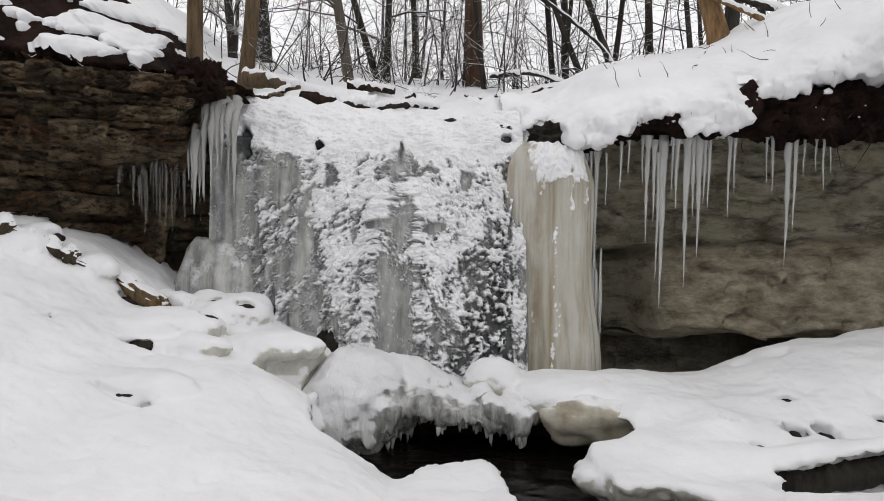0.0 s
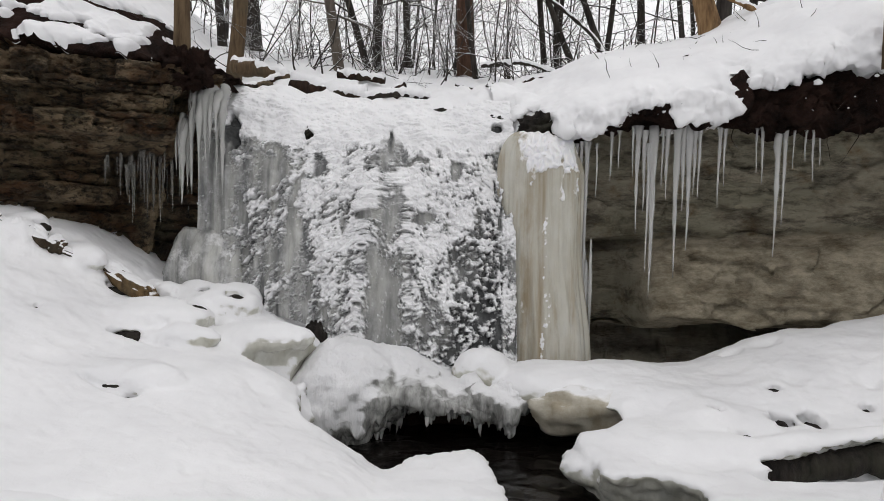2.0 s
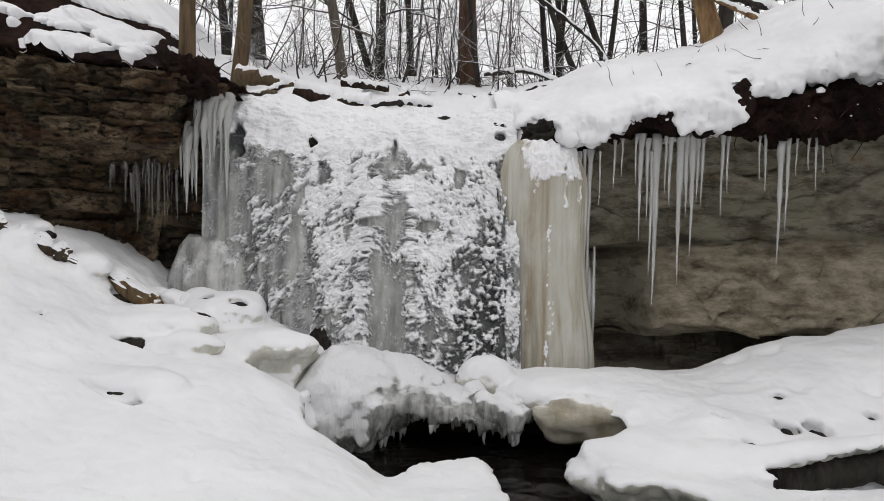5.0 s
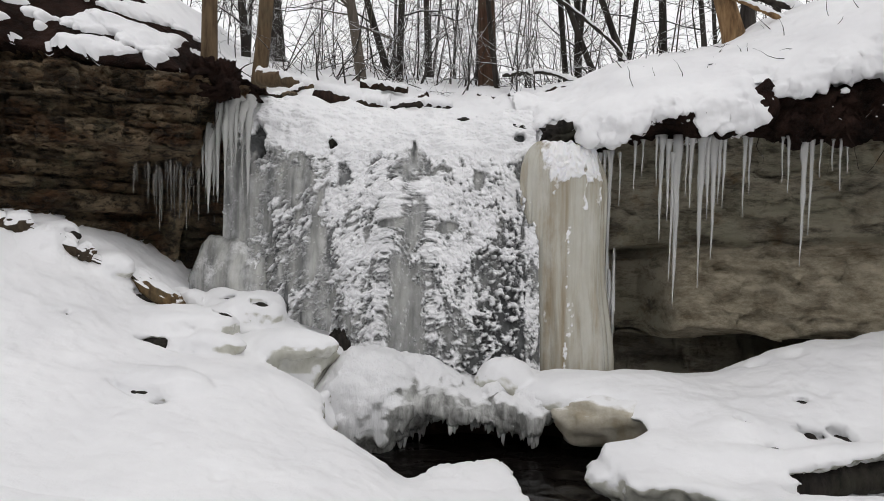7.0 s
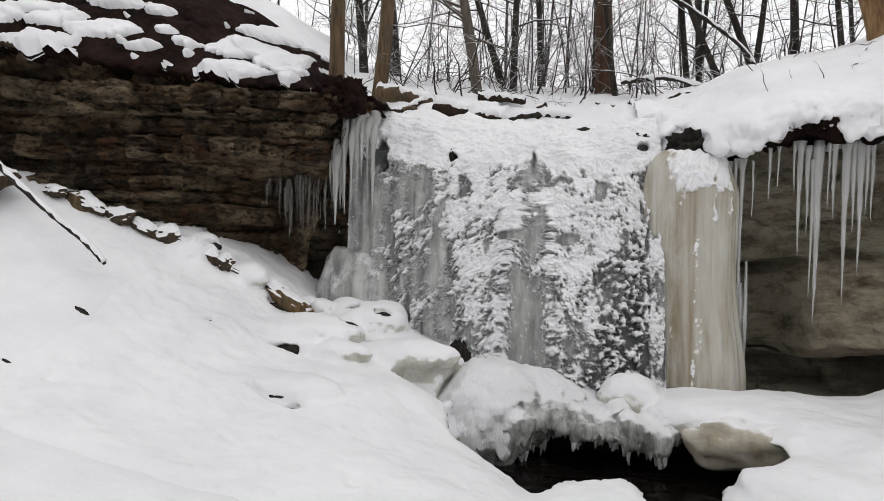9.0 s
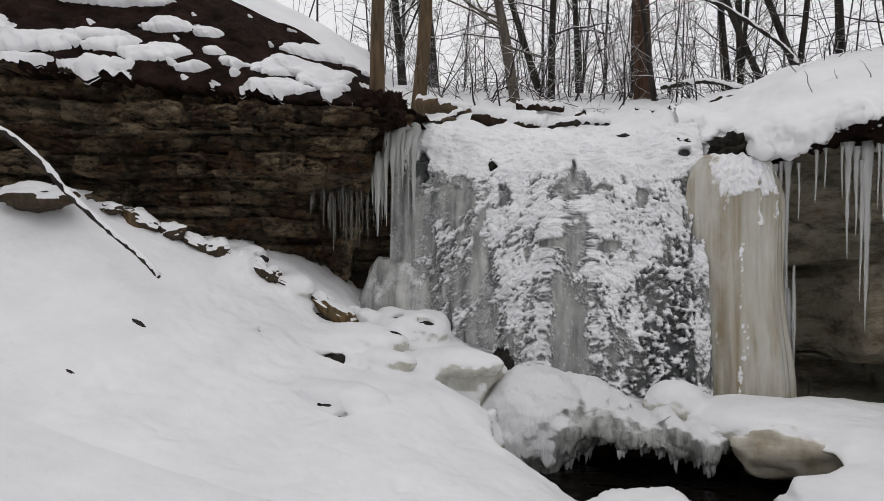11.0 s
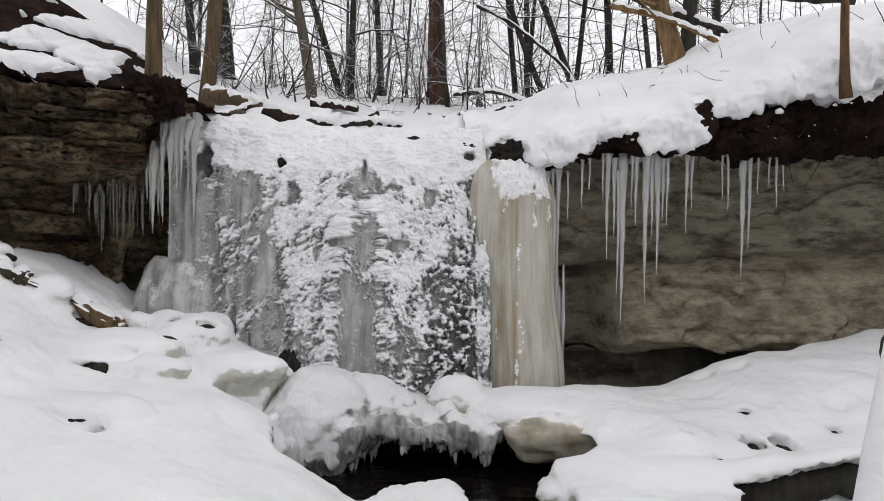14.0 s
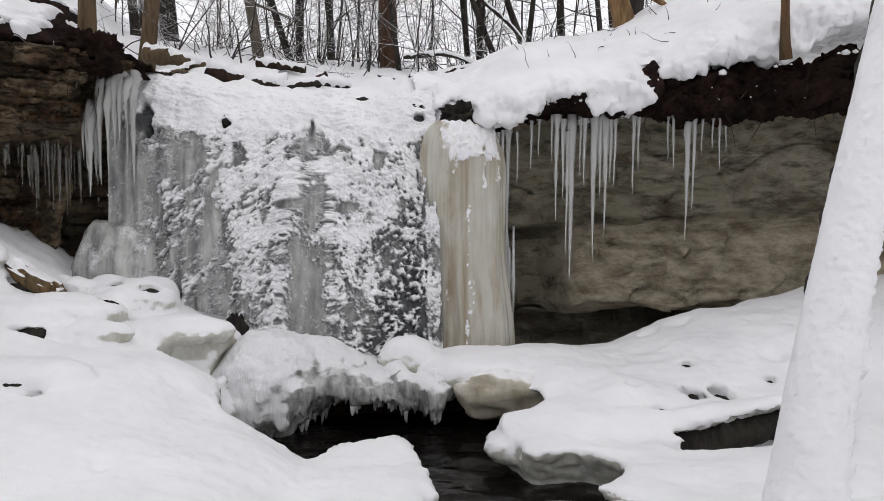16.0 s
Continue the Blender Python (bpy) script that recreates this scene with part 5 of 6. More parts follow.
def build_icicles():
    big = "long clear tapering icicle hanging from the overhang"
    small = "short thin icicle under the edge of the rock"
    g = "icicles under the overhang"
    # along the overhang: place, length, radius
    for k, (x, top, ln, r) in enumerate((
            (1.47, 2.22, 1.38, 0.035), (1.42, 2.22, 0.95, 0.022), (1.38, 2.2, 0.55, 0.02), (1.56, 2.2, 0.45, 0.014), (1.69, 2.32, 0.42, 0.022), (1.76, 2.32, 0.30, 0.015), (1.93, 2.36, 0.95, 0.04),
            (1.885, 2.36, 0.42, 0.018), (1.99, 2.32, 0.7, 0.035), (2.07, 2.36, 1.56, 0.062), (2.03, 2.2, 1.15, 0.03), (2.15, 2.36, 0.52, 0.02), (2.19, 2.36, 0.62, 0.035), (2.28, 2.38, 1.38, 0.055),
            (2.335, 2.38, 0.75, 0.04), (2.385, 2.38, 1.12, 0.05), (2.43, 2.38, 0.6, 0.035), (2.47, 2.36, 0.62, 0.028), (2.64, 2.36, 0.70, 0.026), (2.685, 2.36, 0.50, 0.022), (2.95, 2.33, 0.35, 0.015),
            (3.0, 2.34, 0.46, 0.022), (3.12, 2.34, 1.12, 0.045), (3.175, 2.34, 0.83, 0.03), (3.24, 2.3, 0.28, 0.012), (3.33, 2.3, 0.22, 0.014), (3.39, 2.3, 0.40, 0.018), (3.44, 2.3, 0.25, 0.012))):
        y = float(brow_y(x)) + 0.16
        icicle(x, y, top + 0.06, ln + 0.06, r * 0.64, 40 + k, -0.01, g, big if ln > 0.5 else small)
    # beside the fall, under the corner of the cliff
    g = "icicles at the corner of the cliff"
    rnd = random.Random(4)
    for k in range(22):
        x = -2.27 + 0.42 * k / 21 + rnd.uniform(-0.012, 0.012)
        ln = rnd.choice((0.4, 0.55, 0.7, 0.95, 1.15)) * rnd.uniform(0.85, 1.1)
        icicle(x, 6.17 + rnd.uniform(-0.05, 0.12), 2.64 - 0.25 * (k < 5) + rnd.uniform(-0.06, 0.04), ln, rnd.uniform(0.018, 0.042), 90 + k, 0.0, g, "grey icicle in a cluster at the cliff corner", 0.1, ICE_GREY)
    g = "small icicles in the hollow of the cliff"
    for k in range(34):
        x = -2.98 + 0.60 * k / 33 + rnd.uniform(-0.015, 0.015)
        icicle(x, float(cliff_y(x)) + 0.5 + rnd.uniform(0, 0.16), 2.20 + rnd.uniform(-0.22, 0.06), rnd.choice((0.25, 0.35, 0.45, 0.55)) * rnd.uniform(0.8, 1.2), rnd.uniform(0.007, 0.016), 120 + k, 0.0, g, "slender grey icicle in the hollow of the cliff", 0.0, ICE_DIM)


build_ground()
STONES = build_bank()
build_upper()
build_left_cliff()
build_right_wall()
build_snow_cap()
build_water()
build_dark_backing()
build_bridge()
build_falls()
build_column()
build_icicles()


# ---- woods ----
def bars(paths, radii, sides=3):
    """Many thin bars at once: paths M x n x 3, radii M x n."""
    P, R = np.asarray(paths, float), np.asarray(radii, float)
    M, n = R.shape
    T = np.gradient(P, axis=1)
    T /= np.linalg.norm(T, axis=2, keepdims=True) + 1e-9
    ref = np.where(np.abs(T[..., 2:3]) < 0.85, np.array([0, 0, 1.0]), np.array([1.0, 0, 0]))
    A = np.cross(T, ref)
    A /= np.linalg.norm(A, axis=2, keepdims=True) + 1e-9
    B = np.cross(T, A)
    ang = np.arange(sides) * 2 * np.pi / sides
    v = P[:, :, None] + R[:, :, None, None] * (np.cos(ang)[:, None] * A[:, :, None] + np.sin(ang)[:, None] * B[:, :, None])
    i = np.arange(M * n * sides).reshape(M, n, sides)
    j = np.roll(i, -1, 2)
    f = np.stack([i[:, :-1], j[:, :-1], j[:, 1:], i[:, 1:]], -1).reshape(-1, 4)
    return v.reshape(-1, 3), f


def limbs(rs, start, radius, length, azimuth, rise, n=5, droop=0.0):
    """Crooked limbs out of many starts (arrays)."""
    M = len(start)
    P = np.zeros((M, n, 3))
    P[:, 0] = start
    d = np.stack([np.cos(azimuth) * np.cos(rise), np.sin(azimuth) * np.cos(rise), np.sin(rise)], -1)
    for k in range(1, n):
        d = d + rs.normal(0, 0.2, (M, 3)) + np.array([0, 0, -droop])
        d /= np.linalg.norm(d, axis=1, keepdims=True)
        P[:, k] = P[:, k - 1] + d * (length / (n - 1))[:, None]
    R = radius[:, None] * np.linspace(1, 0.25, n)[None, :]
    return P, R


def crown(rs, path, r0, count, lo, hi, reach, twigs=4, thin=1.0):
    """Branches and twigs along a trunk's path: one mesh."""
    t = rs.uniform(lo, hi, count)
    k = t * (len(path) - 1)
    i = k.astype(int).clip(0, len(path) - 2)
    s = path[i] + (path[i + 1] - path[i]) * (k - i)[:, None]
    ln = reach * rs.uniform(0.5, 1.2, count) * (1.15 - t)
    P, R = limbs(rs, s, thin * r0 * 0.32 * rs.uniform(0.5, 1.1, count), ln, rs.uniform(0, 2 * np.pi, count), rs.uniform(0.1, 1.0, count), 6)
    sets = [bars(P, R, 4)]
    for _ in range(twigs):
        u = rs.randint(1, 5, count)
        w = np.arange(count)
        a = rs.uniform(0, 2 * np.pi, count)
        Q, S = limbs(rs, P[w, u], np.maximum(R[w, u] * 0.55, 0.004), ln * rs.uniform(0.25, 0.6, count), a, rs.uniform(-0.2, 1.0, count), 4, 0.05)
        sets.append(bars(Q, S, 3))
        Q2, S2 = limbs(rs, Q[:, 2], np.maximum(S[:, 2] * 0.7, 0.003), ln * 0.25, a + rs.uniform(-1, 1, count), rs.uniform(-0.3, 0.9, count), 3, 0.05)
        sets.append(bars(Q2, S2, 3))
    v, f, n = [], [], 0
    for a, b in sets:
        v.append(a)
        f.append(b + n)
        n += len(a)
    return np.concatenate(v), np.concatenate(f)


def tree(x, y, dx, height, r, material, label, seed, count=22, lo=0.18, curve=0.0, group="trees above the fall", dy=0.0, flare=1.5, category="tree"):
    """Bare tree at (x, y) that leans dx metres for each metre of height."""
    rs = np.random.RandomState(seed)
    z0 = float(upper(np.array([x]), np.array([y]))[0])
    h = np.linspace(0, 1, 26)
    px = dx * height * h + curve * np.sin(np.pi * np.clip(h * height / 2.4, 0, 1)) + 0.03 * np.sin(h * 9 + seed)
    path = np.stack([px, dy * height * h + 0.04 * np.sin(h * 7 + seed * 2), -0.35 + (height + 0.35) * h], -1)
    rad = r * (1 - 0.8 * h) * (1 + (flare - 1) * np.exp(-h * height / 0.22))
    t = thing("tree", label, category, group, at=(x, y, z0))
    v, f = tube(path, rad, 14, 0.10, seed)
    mk("trunk", v, f, material, t)
    v, f = crown(rs, path, r, count, lo, 0.98, 0.30 * height, 4)
    mk("crown", v, f, BARK_FAR if material is BARK_DARK else material, t, "bare snow-dusted branches")
    return t


def build_trees():
    dark = "slender dark bare tree trunk standing in the snow"
    for k, (x, y, dx, r, mat, lab, cur) in enumerate((
            (-2.275, 6.42, 0.0, 0.075, BARK_BROWN, "brown bare tree growing on the edge of the cliff", 0.0),
            (-2.47, 8.5, 0.05, 0.095, BARK_BROWN, "olive-brown smooth tree trunk beside a fallen log", 0.02),
            (-3.15, 12.0, -0.08, 0.12, BARK_DARK, "thick dark bare tree on the far slope", 0.0),
            (-3.72, 12.0, -0.06, 0.08, BARK_DARK, dark, 0.0),
            (-3.45, 12.6, 0.02, 0.06, BARK_DARK, dark, 0.0),
            (-1.27, 9.5, -0.18, 0.075, BARK_GREY, "leaning grey-brown tree trunk with a bend", 0.06),
            (-0.90, 11.0, 0.0, 0.06, BARK_DARK, dark, 0.0),
            (-0.98, 11.2, -0.34, 0.06, BARK_DARK, "leaning dark tree trunk behind the fallen log", 0.0),
            (-0.56, 13.0, -0.05, 0.065, BARK_DARK, dark, 0.0),
            (0.40, 10.0, -0.01, 0.135, BARK_RED, "thick reddish-brown tree trunk above the fall", 0.0),
            (0.57, 9.6, -0.08, 0.04, BARK_DARK, "thin dark stem beside the thick reddish trunk", -0.03),
            (0.33, 10.6, 0.02, 0.05, BARK_DARK, dark, 0.0),
            (2.32, 10.5, -0.42, 0.05, BARK_DARK, "dark leaning stem behind the snow ridge", -0.05),
            (2.73, 10.5, -0.42, 0.055, BARK_DARK, "dark leaning stem behind the snow ridge", 0.0),
            (2.55, 10.7, 0.10, 0.045, BARK_DARK, dark, 0.0),
            (3.25, 11.0, -0.04, 0.065, BARK_DARK, dark, 0.0),
            (4.26, 12.0, -0.08, 0.05, BARK_FAR, "slim grey bare tree behind the snow ridge", 0.0),
            (1.76, 11.0, -0.07, 0.05, BARK_DARK, dark, 0.0),
            (2.14, 12.0, -0.04, 0.055, BARK_DARK, dark, 0.0),
            (1.95, 11.4, 0.05, 0.04, BARK_DARK, dark, 0.0),
            (3.14, 7.75, -0.32, 0.13, BARK_ORANGE, "stout orange-brown broken trunk on the snow ridge", 0.0),
            (3.3, 8.1, 0.05, 0.09, BARK_FAR, "grey mossy trunk behind the orange one", 0.0),
            (5.2, 11.5, 0.02, 0.06, BARK_DARK, dark, 0.0),
            (6.0, 13.0, -0.05, 0.07, BARK_DARK, dark, 0.0))):
        tall = 7.5 + 2.5 * ((k * 37) % 10) / 10
        if k == 20:
            tall = 3.2
        tree(x, y, dx, tall, r, mat, lab, 300 + k, 26, 0.45 if mat is BARK_BROWN else 0.10 if r < 0.1 else 0.2, cur)
    # young stem that grows out of the edge of the right bank
    t = tree(3.77, 5.72, -0.15, 3.4, 0.036, BARK_YOUNG, "young orange-brown stem on the edge of the bank", 350, 10, 0.4, 0.0, "trees above the fall", -0.05)
    t.location.z = 3.16


def build_litter():
    """Dead stalks on the snow ridge, roots under the earth brow and crumbs of snow on it."""
    rs = np.random.RandomState(15)
    N = 46
    x = rs.uniform(1.6, 4.6, N)
    y = brow_y(x) + rs.uniform(0.25, 1.9, N)
    s = np.stack([x, y, upper(x, y) + 0.06], -1)
    P, R = limbs(rs, s, rs.uniform(0.003, 0.007, N), rs.uniform(0.08, 0.35, N), rs.uniform(0, 6.28, N), rs.uniform(0.05, 1.3, N), 5, 0.05)
    ob = mk("dead_stalks", *bars(P, R, 4), BARK_DARK)
    tagged(ob, "dry stalks and twigs poking out of the snow ridge", "twigs", kind="stuff")
    N = 60
    x = np.concatenate([rs.uniform(2.6, 5.0, 44), rs.uniform(-2.35, -2.05, 16)])
    right = x > 0
    y = np.where(right, brow_y(x) - 0.03, 6.05) + rs.uniform(-0.05, 0.08, N)
    z = np.where(right, brow_z(x) + rs.uniform(-0.2, 0.25, N), rs.uniform(2.5, 2.95, N))
    P, R = limbs(rs, np.stack([x, y, z], -1), rs.uniform(0.002, 0.006, N), rs.uniform(0.1, 0.4, N), rs.uniform(0, 6.28, N), rs.uniform(-1.5, -0.9, N), 7, 0.1)
    ob = mk("hanging_roots", *bars(P, R, 4), BARK_LOG)
    tagged(ob, "thin roots hanging out of the dark earth", "roots", kind="stuff")
    v, f = [], []
    k = 0
    for _ in range(30):
        x = rs.uniform(2.75, 4.9)
        z = float(brow_z(x)) + rs.uniform(-0.05, 0.35)
        r = 0.006 + 0.03 * rs.uniform(0, 1) ** 2.5
        a, b = tube([(x - r, 0, z), (x, 0, z + r * 0.2), (x + r, 0, z)], [r * 0.5, r * 0.8, r * 0.4], 7, 0.3, _)
        a[:, 1] += float(brow_y(x)) - 0.02 + rs.uniform(-0.03, 0.04)
        v.append(a)
        f += [[i + k for i in q] for q in b]
        k += len(a)
    ob = mk("snow_crumbs", np.concatenate(v), f, SNOW)
    tagged(ob, "crumbs of snow caught on the dark earth edge", "snow", kind="stuff")


def woods(name, label, seed, x, y, z, h, r, per, fork=3):
    """A stand of bare trees as one mesh."""
    rs = np.random.RandomState(seed)
    N, n = len(x), 9
    P = np.zeros((N, n, 3))
    lean, bend = rs.normal(0, 0.10, (N, 2)), rs.normal(0, 0.22, (N, 2))
    for k in range(n):
        u = k / (n - 1)
        P[:, k, 0] = x + lean[:, 0] * h * u + bend[:, 0] * np.sin(3 * u + np.arange(N)) + 0.08 * bend[:, 1] * np.sin(17 * u + np.arange(N))
        P[:, k, 1] = y + lean[:, 1] * h * u
        P[:, k, 2] = z + h * u
    pieces = [bars(P, r[:, None] * np.linspace(1, 0.2, n)[None], 5)]
    who = np.repeat(np.arange(N), per)
    t = rs.uniform(0.06, 0.95, len(who)) * (n - 1)
    i = t.astype(int)
    s = P[who, i] + (P[who, i + 1] - P[who, i]) * (t - i)[:, None]
    ln = rs.uniform(0.06, 0.22, len(who)) * h[who] * (1.15 - t / n)
    B, R = limbs(rs, s, np.maximum(r[who] * rs.uniform(0.18, 0.42, len(who)), 0.0045), ln, rs.uniform(0, 6.28, len(who)), rs.uniform(0.0, 1.1, len(who)), 5)
    pieces.append(bars(B, R, 3))
    for _ in range(fork):
        u, w = rs.randint(1, 4, len(who)), np.arange(len(who))
        Q, S = limbs(rs, B[w, u], np.maximum(R[w, u] * 0.6, 0.0035), ln * rs.uniform(0.25, 0.6, len(who)), rs.uniform(0, 6.28, len(who)), rs.uniform(-0.4, 0.8, len(who)), 3, 0.05)
        pieces.append(bars(Q, S, 3))
    v, f, k = [], [], 0
    for a, b in pieces:
        v.append(a)
        f.append(b + k)
        k += len(a)
    ob = mk(name, np.concatenate(v), np.concatenate(f), BARK_FAR)
    tagged(ob, label, "woods", kind="stuff")


def build_far_woods():
    rs = np.random.RandomState(77)
    N = 120
    y = 13.0 + 34 * rs.uniform(0, 1, N) ** 1.1
    x = rs.uniform(-1, 1, N) * (0.85 * y + 4)
    woods("far_woods", "dense bare winter wood with snow on thin branches", 77, x, y, upper(x, y) - 0.3, rs.uniform(6, 14, N), rs.uniform(0.012, 0.055, N), 22, 3)
    N = 80
    y = 9.0 + 6 * rs.uniform(0, 1, N)
    x = rs.uniform(-0.42, 0.55, N) * y
    ok = ~((x > 1.0) & (y < 10.3))
    x, y = x[ok], y[ok]
    woods("saplings", "thin young saplings with snow on their twigs", 78, x, y, upper(x, y) - 0.1, rs.uniform(1.6, 5, len(x)), rs.uniform(0.006, 0.016, len(x)), 30, 4)
    # unseen trees added behind the camera to block low sky light
    N = 110
    a = rs.uniform(np.pi * 0.98, np.pi * 2.02, N)
    d = 9 + 22 * rs.uniform(0, 1, N)
    x, y = d * np.cos(a) * 1.1, d * np.sin(a) - 1.0
    woods("sky_blocking_woods", "unseen bare trees added behind the camera to block low sky light", 79, x, y, lower(x, y) - 0.2, rs.uniform(9, 15, N), rs.uniform(0.06, 0.16, N), 16, 3)


def build_brush():
    """Thin snowy stems and bent twigs on the stream bed above the fall."""
    rs = np.random.RandomState(41)
    N = 230
    x, y = rs.uniform(-3.0, 3.2, N), 7.9 + 5.0 * rs.uniform(0, 1, N) ** 0.8
    ok = ~((x > 1.2) & (y < 9.2))
    x, y = x[ok], y[ok]
    z = upper(x, y) - 0.03
    M = len(x)
    s = np.stack([x, y, z], -1)
    ln = rs.uniform(0.5, 2.2, M)
    P, R = limbs(rs, s, rs.uniform(0.005, 0.013, M), ln, rs.uniform(0, 6.28, M), rs.uniform(0.2, 1.5, M), 7, 0.06)
    pieces = [bars(P, R, 4)]
    for _ in range(4):
        u, w = rs.randint(2, 6, M), np.arange(M)
        Q, S = limbs(rs, P[w, u], np.maximum(R[w, u] * 0.6, 0.003), ln * rs.uniform(0.2, 0.5, M), rs.uniform(0, 6.28, M), rs.uniform(-0.2, 1.0, M), 4, 0.08)
        pieces.append(bars(Q, S, 3))
    v, f, k = [], [], 0
    for a, b in pieces:
        v.append(a)
        f.append(b + k)
        k += len(a)
    ob = mk("brushwood", np.concatenate(v), np.concatenate(f), BARK_FAR)
    tagged(ob, "tangle of thin snow-dusted stems and twigs above the fall", "brushwood", kind="stuff")


def snowy_log(name, label, points, r, material, seed, snow=1.0, category="log", cut=True):
    """A fallen log with snow lying along its top."""
    P = smooth_path(points, 60)
    o = P[len(P) // 2].copy()
    t = thing(name, label, category, at=tuple(o))
    v, f = tube(P - o, np.linspace(r, r * 0.75, len(P)) * (1 + 0.22 * fbm(P * 6 + seed, 3)), 18, 0.35, seed)
    mk("wood", v, f, material, t)
    if snow:
        s = np.arange(len(P))
        top = P + np.array((0, 0, r * 0.62)) - o
        w = r * snow * (0.85 + 0.4 * fbm(np.stack([s * 0.12, 0 * s, 0 * s + seed], -1), 3))
        v, f = tube(top, np.maximum(w, 0.01), 14, 0.35, seed + 5)
        mk("snow_cover", v, f, SNOW, t, "soft ridge of snow lying along the top")
    return t


def build_logs():
    snowy_log("fallen_log", "dark rotten fallen log with snow along it at the lip", [(-1.52, 7.55, 2.96), (-1.2, 7.44, 2.86), (-0.95, 7.38, 2.80), (-0.72, 7.36, 2.77)], 0.095, BARK_LOG, 3, 1.0)
    snowy_log("stump", "dark broken stump with snow caps at the lip", [(-0.55, 7.5, 2.74), (-0.44, 7.5, 2.86), (-0.34, 7.58, 2.98)], 0.075, BARK_LOG, 23, 0.7, "stump")
    snowy_log("fallen_branch", "snowy dead branch beside the rotten log", [(-0.75, 7.35, 2.78), (-0.4, 7.3, 2.83), (-0.05, 7.35, 2.80)], 0.04, BARK_DARK, 24, 1.3, "branch")
    snowy_log("fallen_log", "pale brown log half under snow at a tree's foot", [(-2.34, 8.1, 3.26), (-2.0, 7.95, 3.18), (-1.66, 7.85, 3.06)], 0.09, BARK_BROWN, 6, 0.75)
    snowy_log("broken_branch", "dead branch with snow leaning across the orange trunk", [(2.35, 7.9, 4.32), (2.95, 7.65, 4.08), (3.55, 7.3, 3.66)], 0.035, BARK_ORANGE, 8, 1.0, "branch")
    snowy_log("broken_branch", "grey dead branch behind the orange trunk", [(2.7, 8.3, 4.6), (3.4, 8.1, 4.25), (4.1, 7.9, 3.95)], 0.05, BARK_FAR, 9, 1.0, "branch")
    snowy_log("broken_branch", "grey dead branch high above the snow ridge", [(3.6, 8.2, 4.85), (4.3, 7.9, 4.5), (5.0, 7.5, 4.3)], 0.06, BARK_FAR, 10, 0.9, "branch")
    snowy_log("bent_sapling", "snow-laden sapling bent over above the ridge", [(1.0, 10.2, 5.1), (1.45, 10.0, 4.8), (2.04, 10.0, 4.36), (2.35, 10.0, 4.05), (2.52, 10.0, 3.7)], 0.028, BARK_DARK, 13, 1.0, "sapling")
    snowy_log("fallen_branch", "snow-covered branch lying behind the lip", [(0.6, 9.2, 3.55), (1.1, 9.0, 3.55), (1.5, 8.8, 3.4)], 0.03, BARK_DARK, 14, 1.2, "branch")
    snowy_log("stick", "long snow-covered stick slanting down the bank", [(-5.2, 4.3, 2.62), (-4.66, 4.4, 2.42), (-4.36, 4.47, 2.16), (-4.2, 4.5, 1.97), (-3.87, 4.55, 1.67), (-3.6, 4.58, 1.46), (-3.45, 4.6, 1.30)], 0.026, BARK_DARK, 16, 0.95, "stick")
    snowy_log("fallen_log", "dark wet log under a snow roll beside the pool", [(2.1, 4.52, -0.12), (2.5, 4.52, -0.07), (3.15, 4.54, -0.01)], 0.125, STONE, 18, 0)
    # debris on the stream bed behind the lip
    rnd = random.Random(31)
    for k in range(6):
        x, y = rnd.uniform(-1.9, 1.3), rnd.uniform(7.3, 8.8)
        a, ln = rnd.uniform(-0.6, 0.6) + (0 if k % 3 else 1.2), rnd.uniform(0.25, 0.7)
        pts = []
        for u in (-0.5, 0.0, 0.5):
            px, py = x + u * ln * math.cos(a), y + u * ln * math.sin(a)
            pts.append((px, py, float(upper(np.array([px]), np.array([py]))[0]) + 0.03 + rnd.uniform(-0.02, 0.06)))
        snowy_log("fallen_branch", "snow-capped dead branch on the stream bed", pts, rnd.uniform(0.018, 0.045), BARK_LOG, 60 + k, rnd.uniform(0.8, 1.3), "branch")
    # snow-plastered trunk that leans close to the camera
    P = smooth_path([(1.45, 2.08, -0.1), (1.605, 2.22, 0.55), (1.81, 2.36, 1.22), (2.065, 2.5, 1.95), (2.42, 2.7, 2.9), (2.75, 2.9, 3.7)], 420)
    o = P[0].copy()
    t = thing("leaning_trunk", "leaning dead trunk plastered all along with thick snow", "tree trunk", at=tuple(o))
    lean = np.array((-0.034, 0, 0))
    v, f = tube(P - o + lean, np.linspace(0.09, 0.082, len(P)), 24, 0.25, 2)
    mk("trunk", v, f, BARK_DARK, t)
    piled = 0.092 + 0.10 * np.exp(-(P[:, 2] + 0.1) / 0.55)
    v, f = tube(P - o + lean + np.array((-0.022, -0.05, 0.02)), piled, 72, 0.0, 4, False)
    v = v + np.array((-0.55, -0.6, 0.2)) * (0.022 * fbm(v * 4 + 3, 2) + 0.016 * np.abs(fbm(v * 24, 4, 0.65)))[:, None]
    v[:, 0] += (0.034 * np.abs(fbm(v * 16 + 8, 4, 0.7)) - 0.02) * sstep(0.0, 0.08, v[:, 0] - np.repeat((P - o)[:, 0], 72) + 0.05)
    mk("snow_cover", v, f, SNOW, t, "rough crust of wind-blown snow")


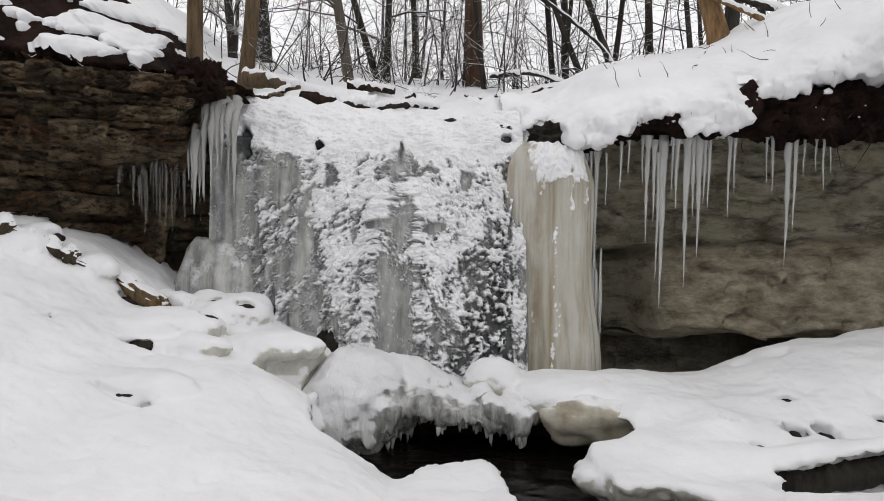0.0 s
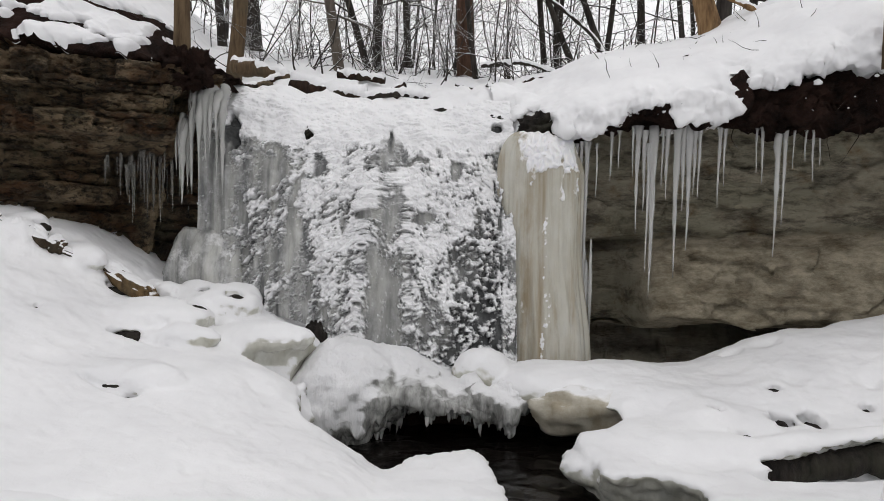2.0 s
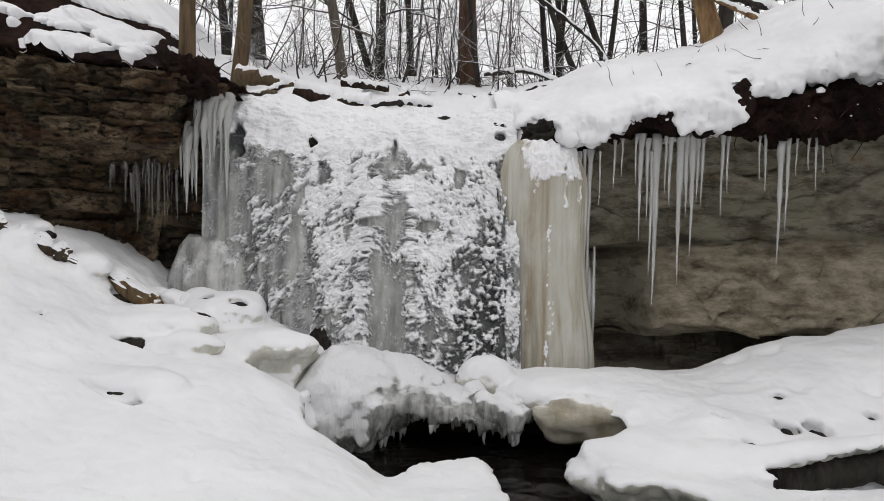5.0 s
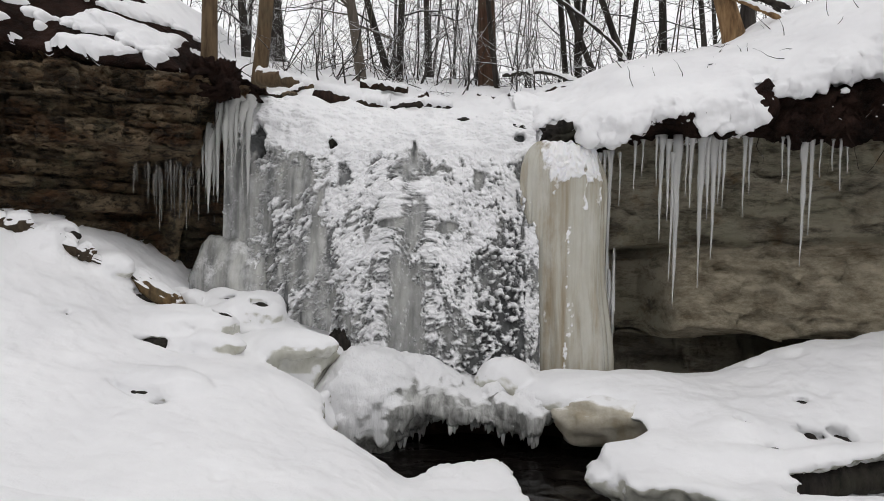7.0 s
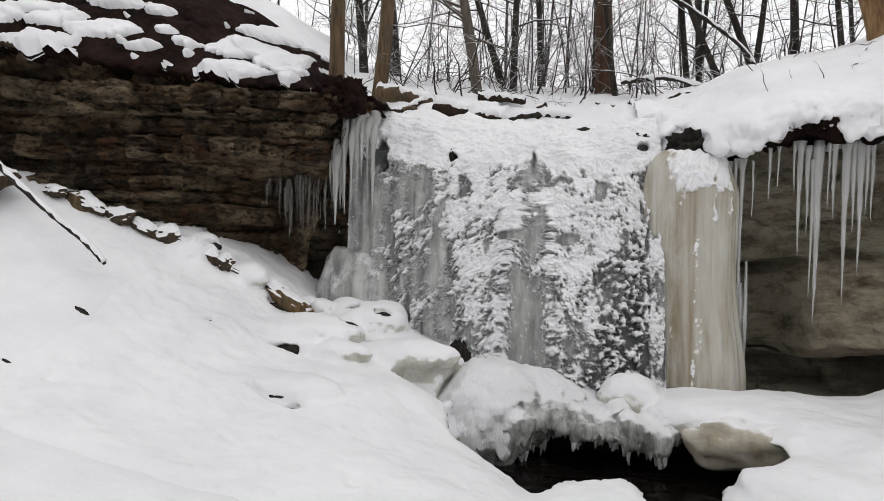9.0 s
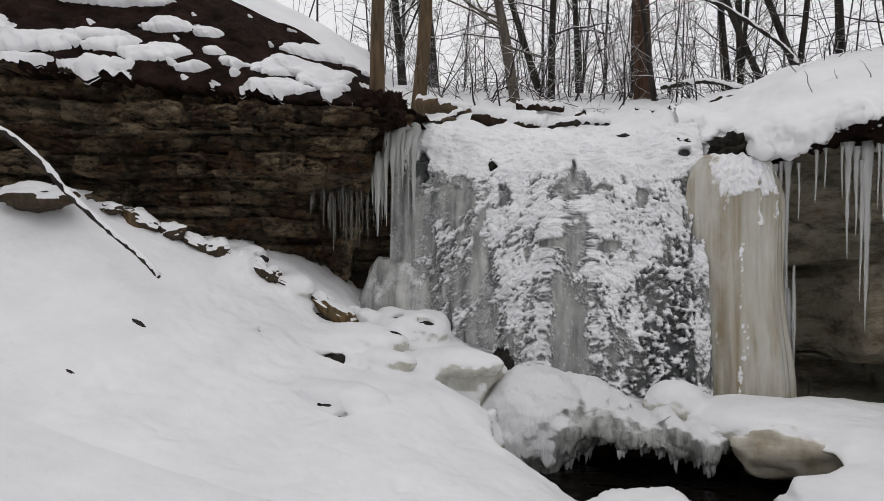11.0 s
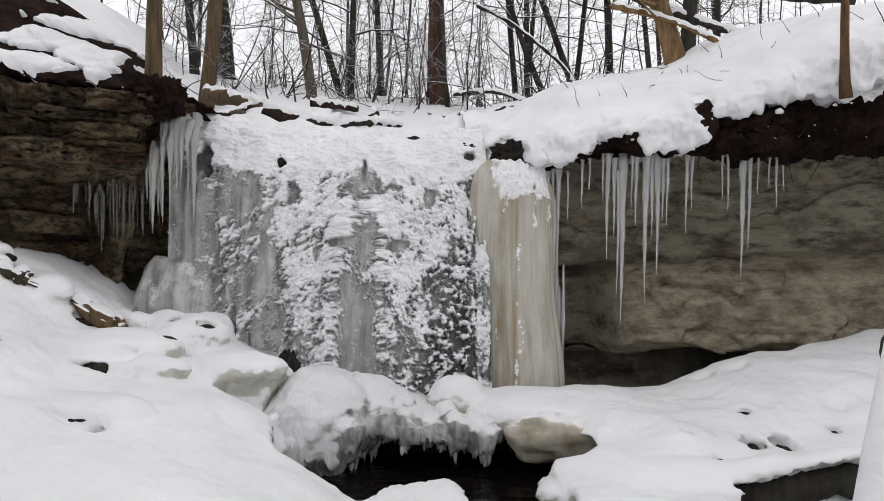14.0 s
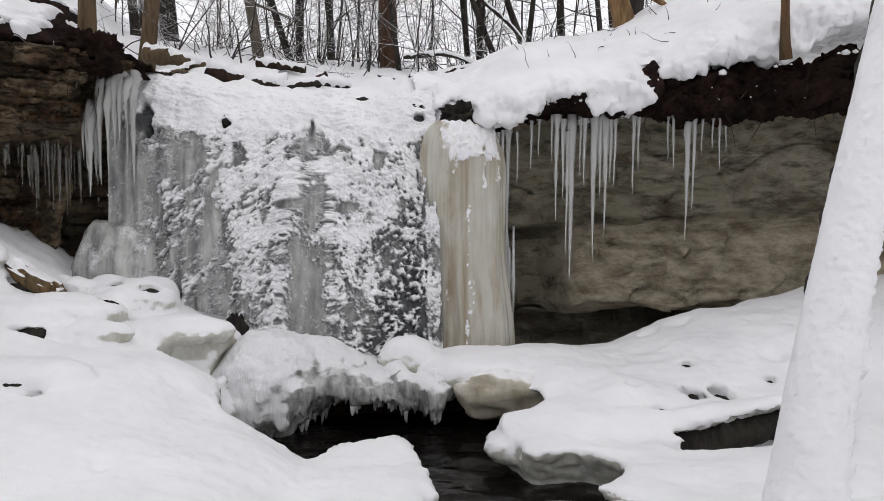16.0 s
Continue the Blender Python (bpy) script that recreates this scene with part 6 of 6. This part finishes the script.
def rock(name, label, c, r, material, seed, turn=0.0, rough=0.0):
    n, m = 44, 30
    a, b = np.linspace(0, 2 * np.pi, n, endpoint=False), np.linspace(-1.57, 1.57, m)
    A, B = np.meshgrid(a, b, indexing="ij")
    d = np.stack([np.cos(A) * np.cos(B), np.sin(A) * np.cos(B), np.sin(B)], -1).reshape(-1, 3)
    d = d * (1 + 0.22 * fbm(d * 1.3 + seed, 4) + rough * fbm(d * 2.2 + seed, 4, 0.65))[:, None]
    v = d * np.array(r)
    ca, sa = math.cos(radians(turn)), math.sin(radians(turn))
    v = np.stack([v[:, 0] * ca - v[:, 1] * sa, v[:, 0] * sa + v[:, 1] * ca, v[:, 2] - 0.45 * (v[:, 0] if turn else 0)], -1)
    i = np.arange(n * m).reshape(n, m)
    j = np.roll(i, -1, 0)
    f = np.stack([i[:, :-1], j[:, :-1], j[:, 1:], i[:, 1:]], -1).reshape(-1, 4)
    ob = mk(name, v, f, material, values={"tone": np.full(len(v), 0.6)})
    ob.location = c
    return tagged(ob, label, "rock")


def build_rocks():
    for c, r, turn, sd in (((1.32, 5.44, 0.06), (0.54, 0.30, 0.23), 0, 51), ((1.70, 5.28, 0.06), (0.26, 0.2, 0.17), 0, 52)):
        ob = rock("ice_boulder", "tan boulder glazed with ice under the snow shelf", c, r, TAN_ICE, sd, turn)
        tagged(ob, category="ice")
    m = make_bark("brown_stone", (0.05, 0.03, 0.015), (0.20, 0.13, 0.06), 0.6)
    rock("rock", "brown wet rock with a snow cap under the cliff", (-2.52, 5.85, 0.93), (0.24, 0.13, 0.09), m, 3, -18)
    rock("rock", "dark stone showing through the snow below the cliff", (-2.78, 5.72, 0.93), (0.13, 0.1, 0.05), m, 8, -15)
    rock("rock", "dark wet stone at the edge of the stream bed", (-1.82, 7.45, 2.87), (0.13, 0.1, 0.09), ROCK_L, 5)
    # dark lump put where the snow has a dark hole
    rock("rock", "small dark lump in place of a dark hole in the snow on the fall", (-1.21, 6.70, 2.33), (0.06, 0.05, 0.05), STONE, 6, 0, 0.5)
    for k, (c, r) in enumerate((((-2.22, 6.06, 2.86), (0.15, 0.14, 0.11)), ((-2.05, 6.12, 2.80), (0.13, 0.14, 0.15)), ((-2.16, 6.10, 2.70), (0.16, 0.12, 0.07)))):
        rock("rock", "black earth-covered rock at the corner of the cliff", c, r, SOIL, 27 + k, 0, 0.5)
    # black lumps in place of shade: cleft by the dome, gap above the column
    rock("rock", "black lump in place of the shade in the cleft beside the ice dome", (-0.99, 6.0, 0.40), (0.10, 0.10, 0.20), STONE, 33, 0, 0.25)
    rock("rock", "black lump in place of the dark gap above the ice column", (1.06, 6.72, 2.42), (0.22, 0.14, 0.13), STONE, 17, 0, 0.4)
    # dark lump put where a gap under the snow is black
    rock("rock", "dark lump in place of a dark gap under the snow at the lip", (0.64, 6.97, 2.50), (0.10, 0.08, 0.05), STONE, 7, 0, 0.6)
    rock("rock", "flat grey stone at the lip of the fall", (0.1, 7.10, 2.60), (0.13, 0.08, 0.06), STONE, 9)
    capped = make_bark("snowy_stone", (0.02, 0.014, 0.010), (0.10, 0.07, 0.045), 0.05)
    rnd = random.Random(9)
    for k, x in enumerate((-4.3, -4.05, -3.85, -3.66, -3.5, -3.42, -3.3, -3.2, -3.06, -2.93, -2.82, -2.66, -2.42, -2.2, -2.05, -1.86)):
        y = float(cliff_y(x)) - 0.10 if x < -2.3 else 6.0 + rnd.uniform(-0.1, 0.1)
        z = float(lower(np.array([x]), np.array([y]))[0])
        rock("rock", "snow-capped dark rock at the foot of the cliff", (x, y, z + 0.05), (rnd.uniform(0.07, 0.15), rnd.uniform(0.06, 0.1), rnd.uniform(0.05, 0.11)), capped, 70 + k, 12 if k % 2 else 0, 0.1)
    # dark stones put into the pits, whose snow walls alone stay pale
    for k, (x, y, z, r) in enumerate(STONES):
        rock("stone", "dark stone set in a hollow of the snow to blacken it", (x, y + 0.03, z - r[2] * 1.0), (r[0] * 1.0, r[1] * 0.9, r[2] * 0.8), STONE, 20 + k)
    # made-up dark lump that darkens the notch in the hanging snow
    rock("stump", "dark lump added to blacken a notch of the hanging snow", (2.74, 6.24, 2.66), (0.12, 0.12, 0.2), SOIL, 14)
    rock("rock", "rock shelf under snow at the foot of the cliff", (-4.7, 4.75, 1.95), (0.35, 0.2, 0.12), capped, 11)
    # dark stones put where the bank has two dark holes
    for x, y, s in ((-3.45, 4.35, 0.055), (-3.48, 3.74, 0.04)):
        rock("stone", "small dark stone in place of a dark hole in the snow bank", (x, y, float(lower(np.array([x]), np.array([y]))[0]) - 0.012), (s, 0.4 * s, 0.4 * s), STONE, int(90 - 10 * x), 12)
    rock("stone", "dark long stone under a roll of snow", (-2.28, 5.28, 0.59), (0.18, 0.06, 0.05), STONE, 61)
    rock("stone", "dark stone under a roll of snow", (-2.02, 4.545, 0.405), (0.17, 0.05, 0.04), STONE, 62)
    rock("rock", "snowy rock at the foot of the cliff", (-4.15, 5.25, 1.76), (0.12, 0.1, 0.12), m, 12)


build_trees()
build_litter()
build_far_woods()
build_brush()
build_logs()
build_rocks()
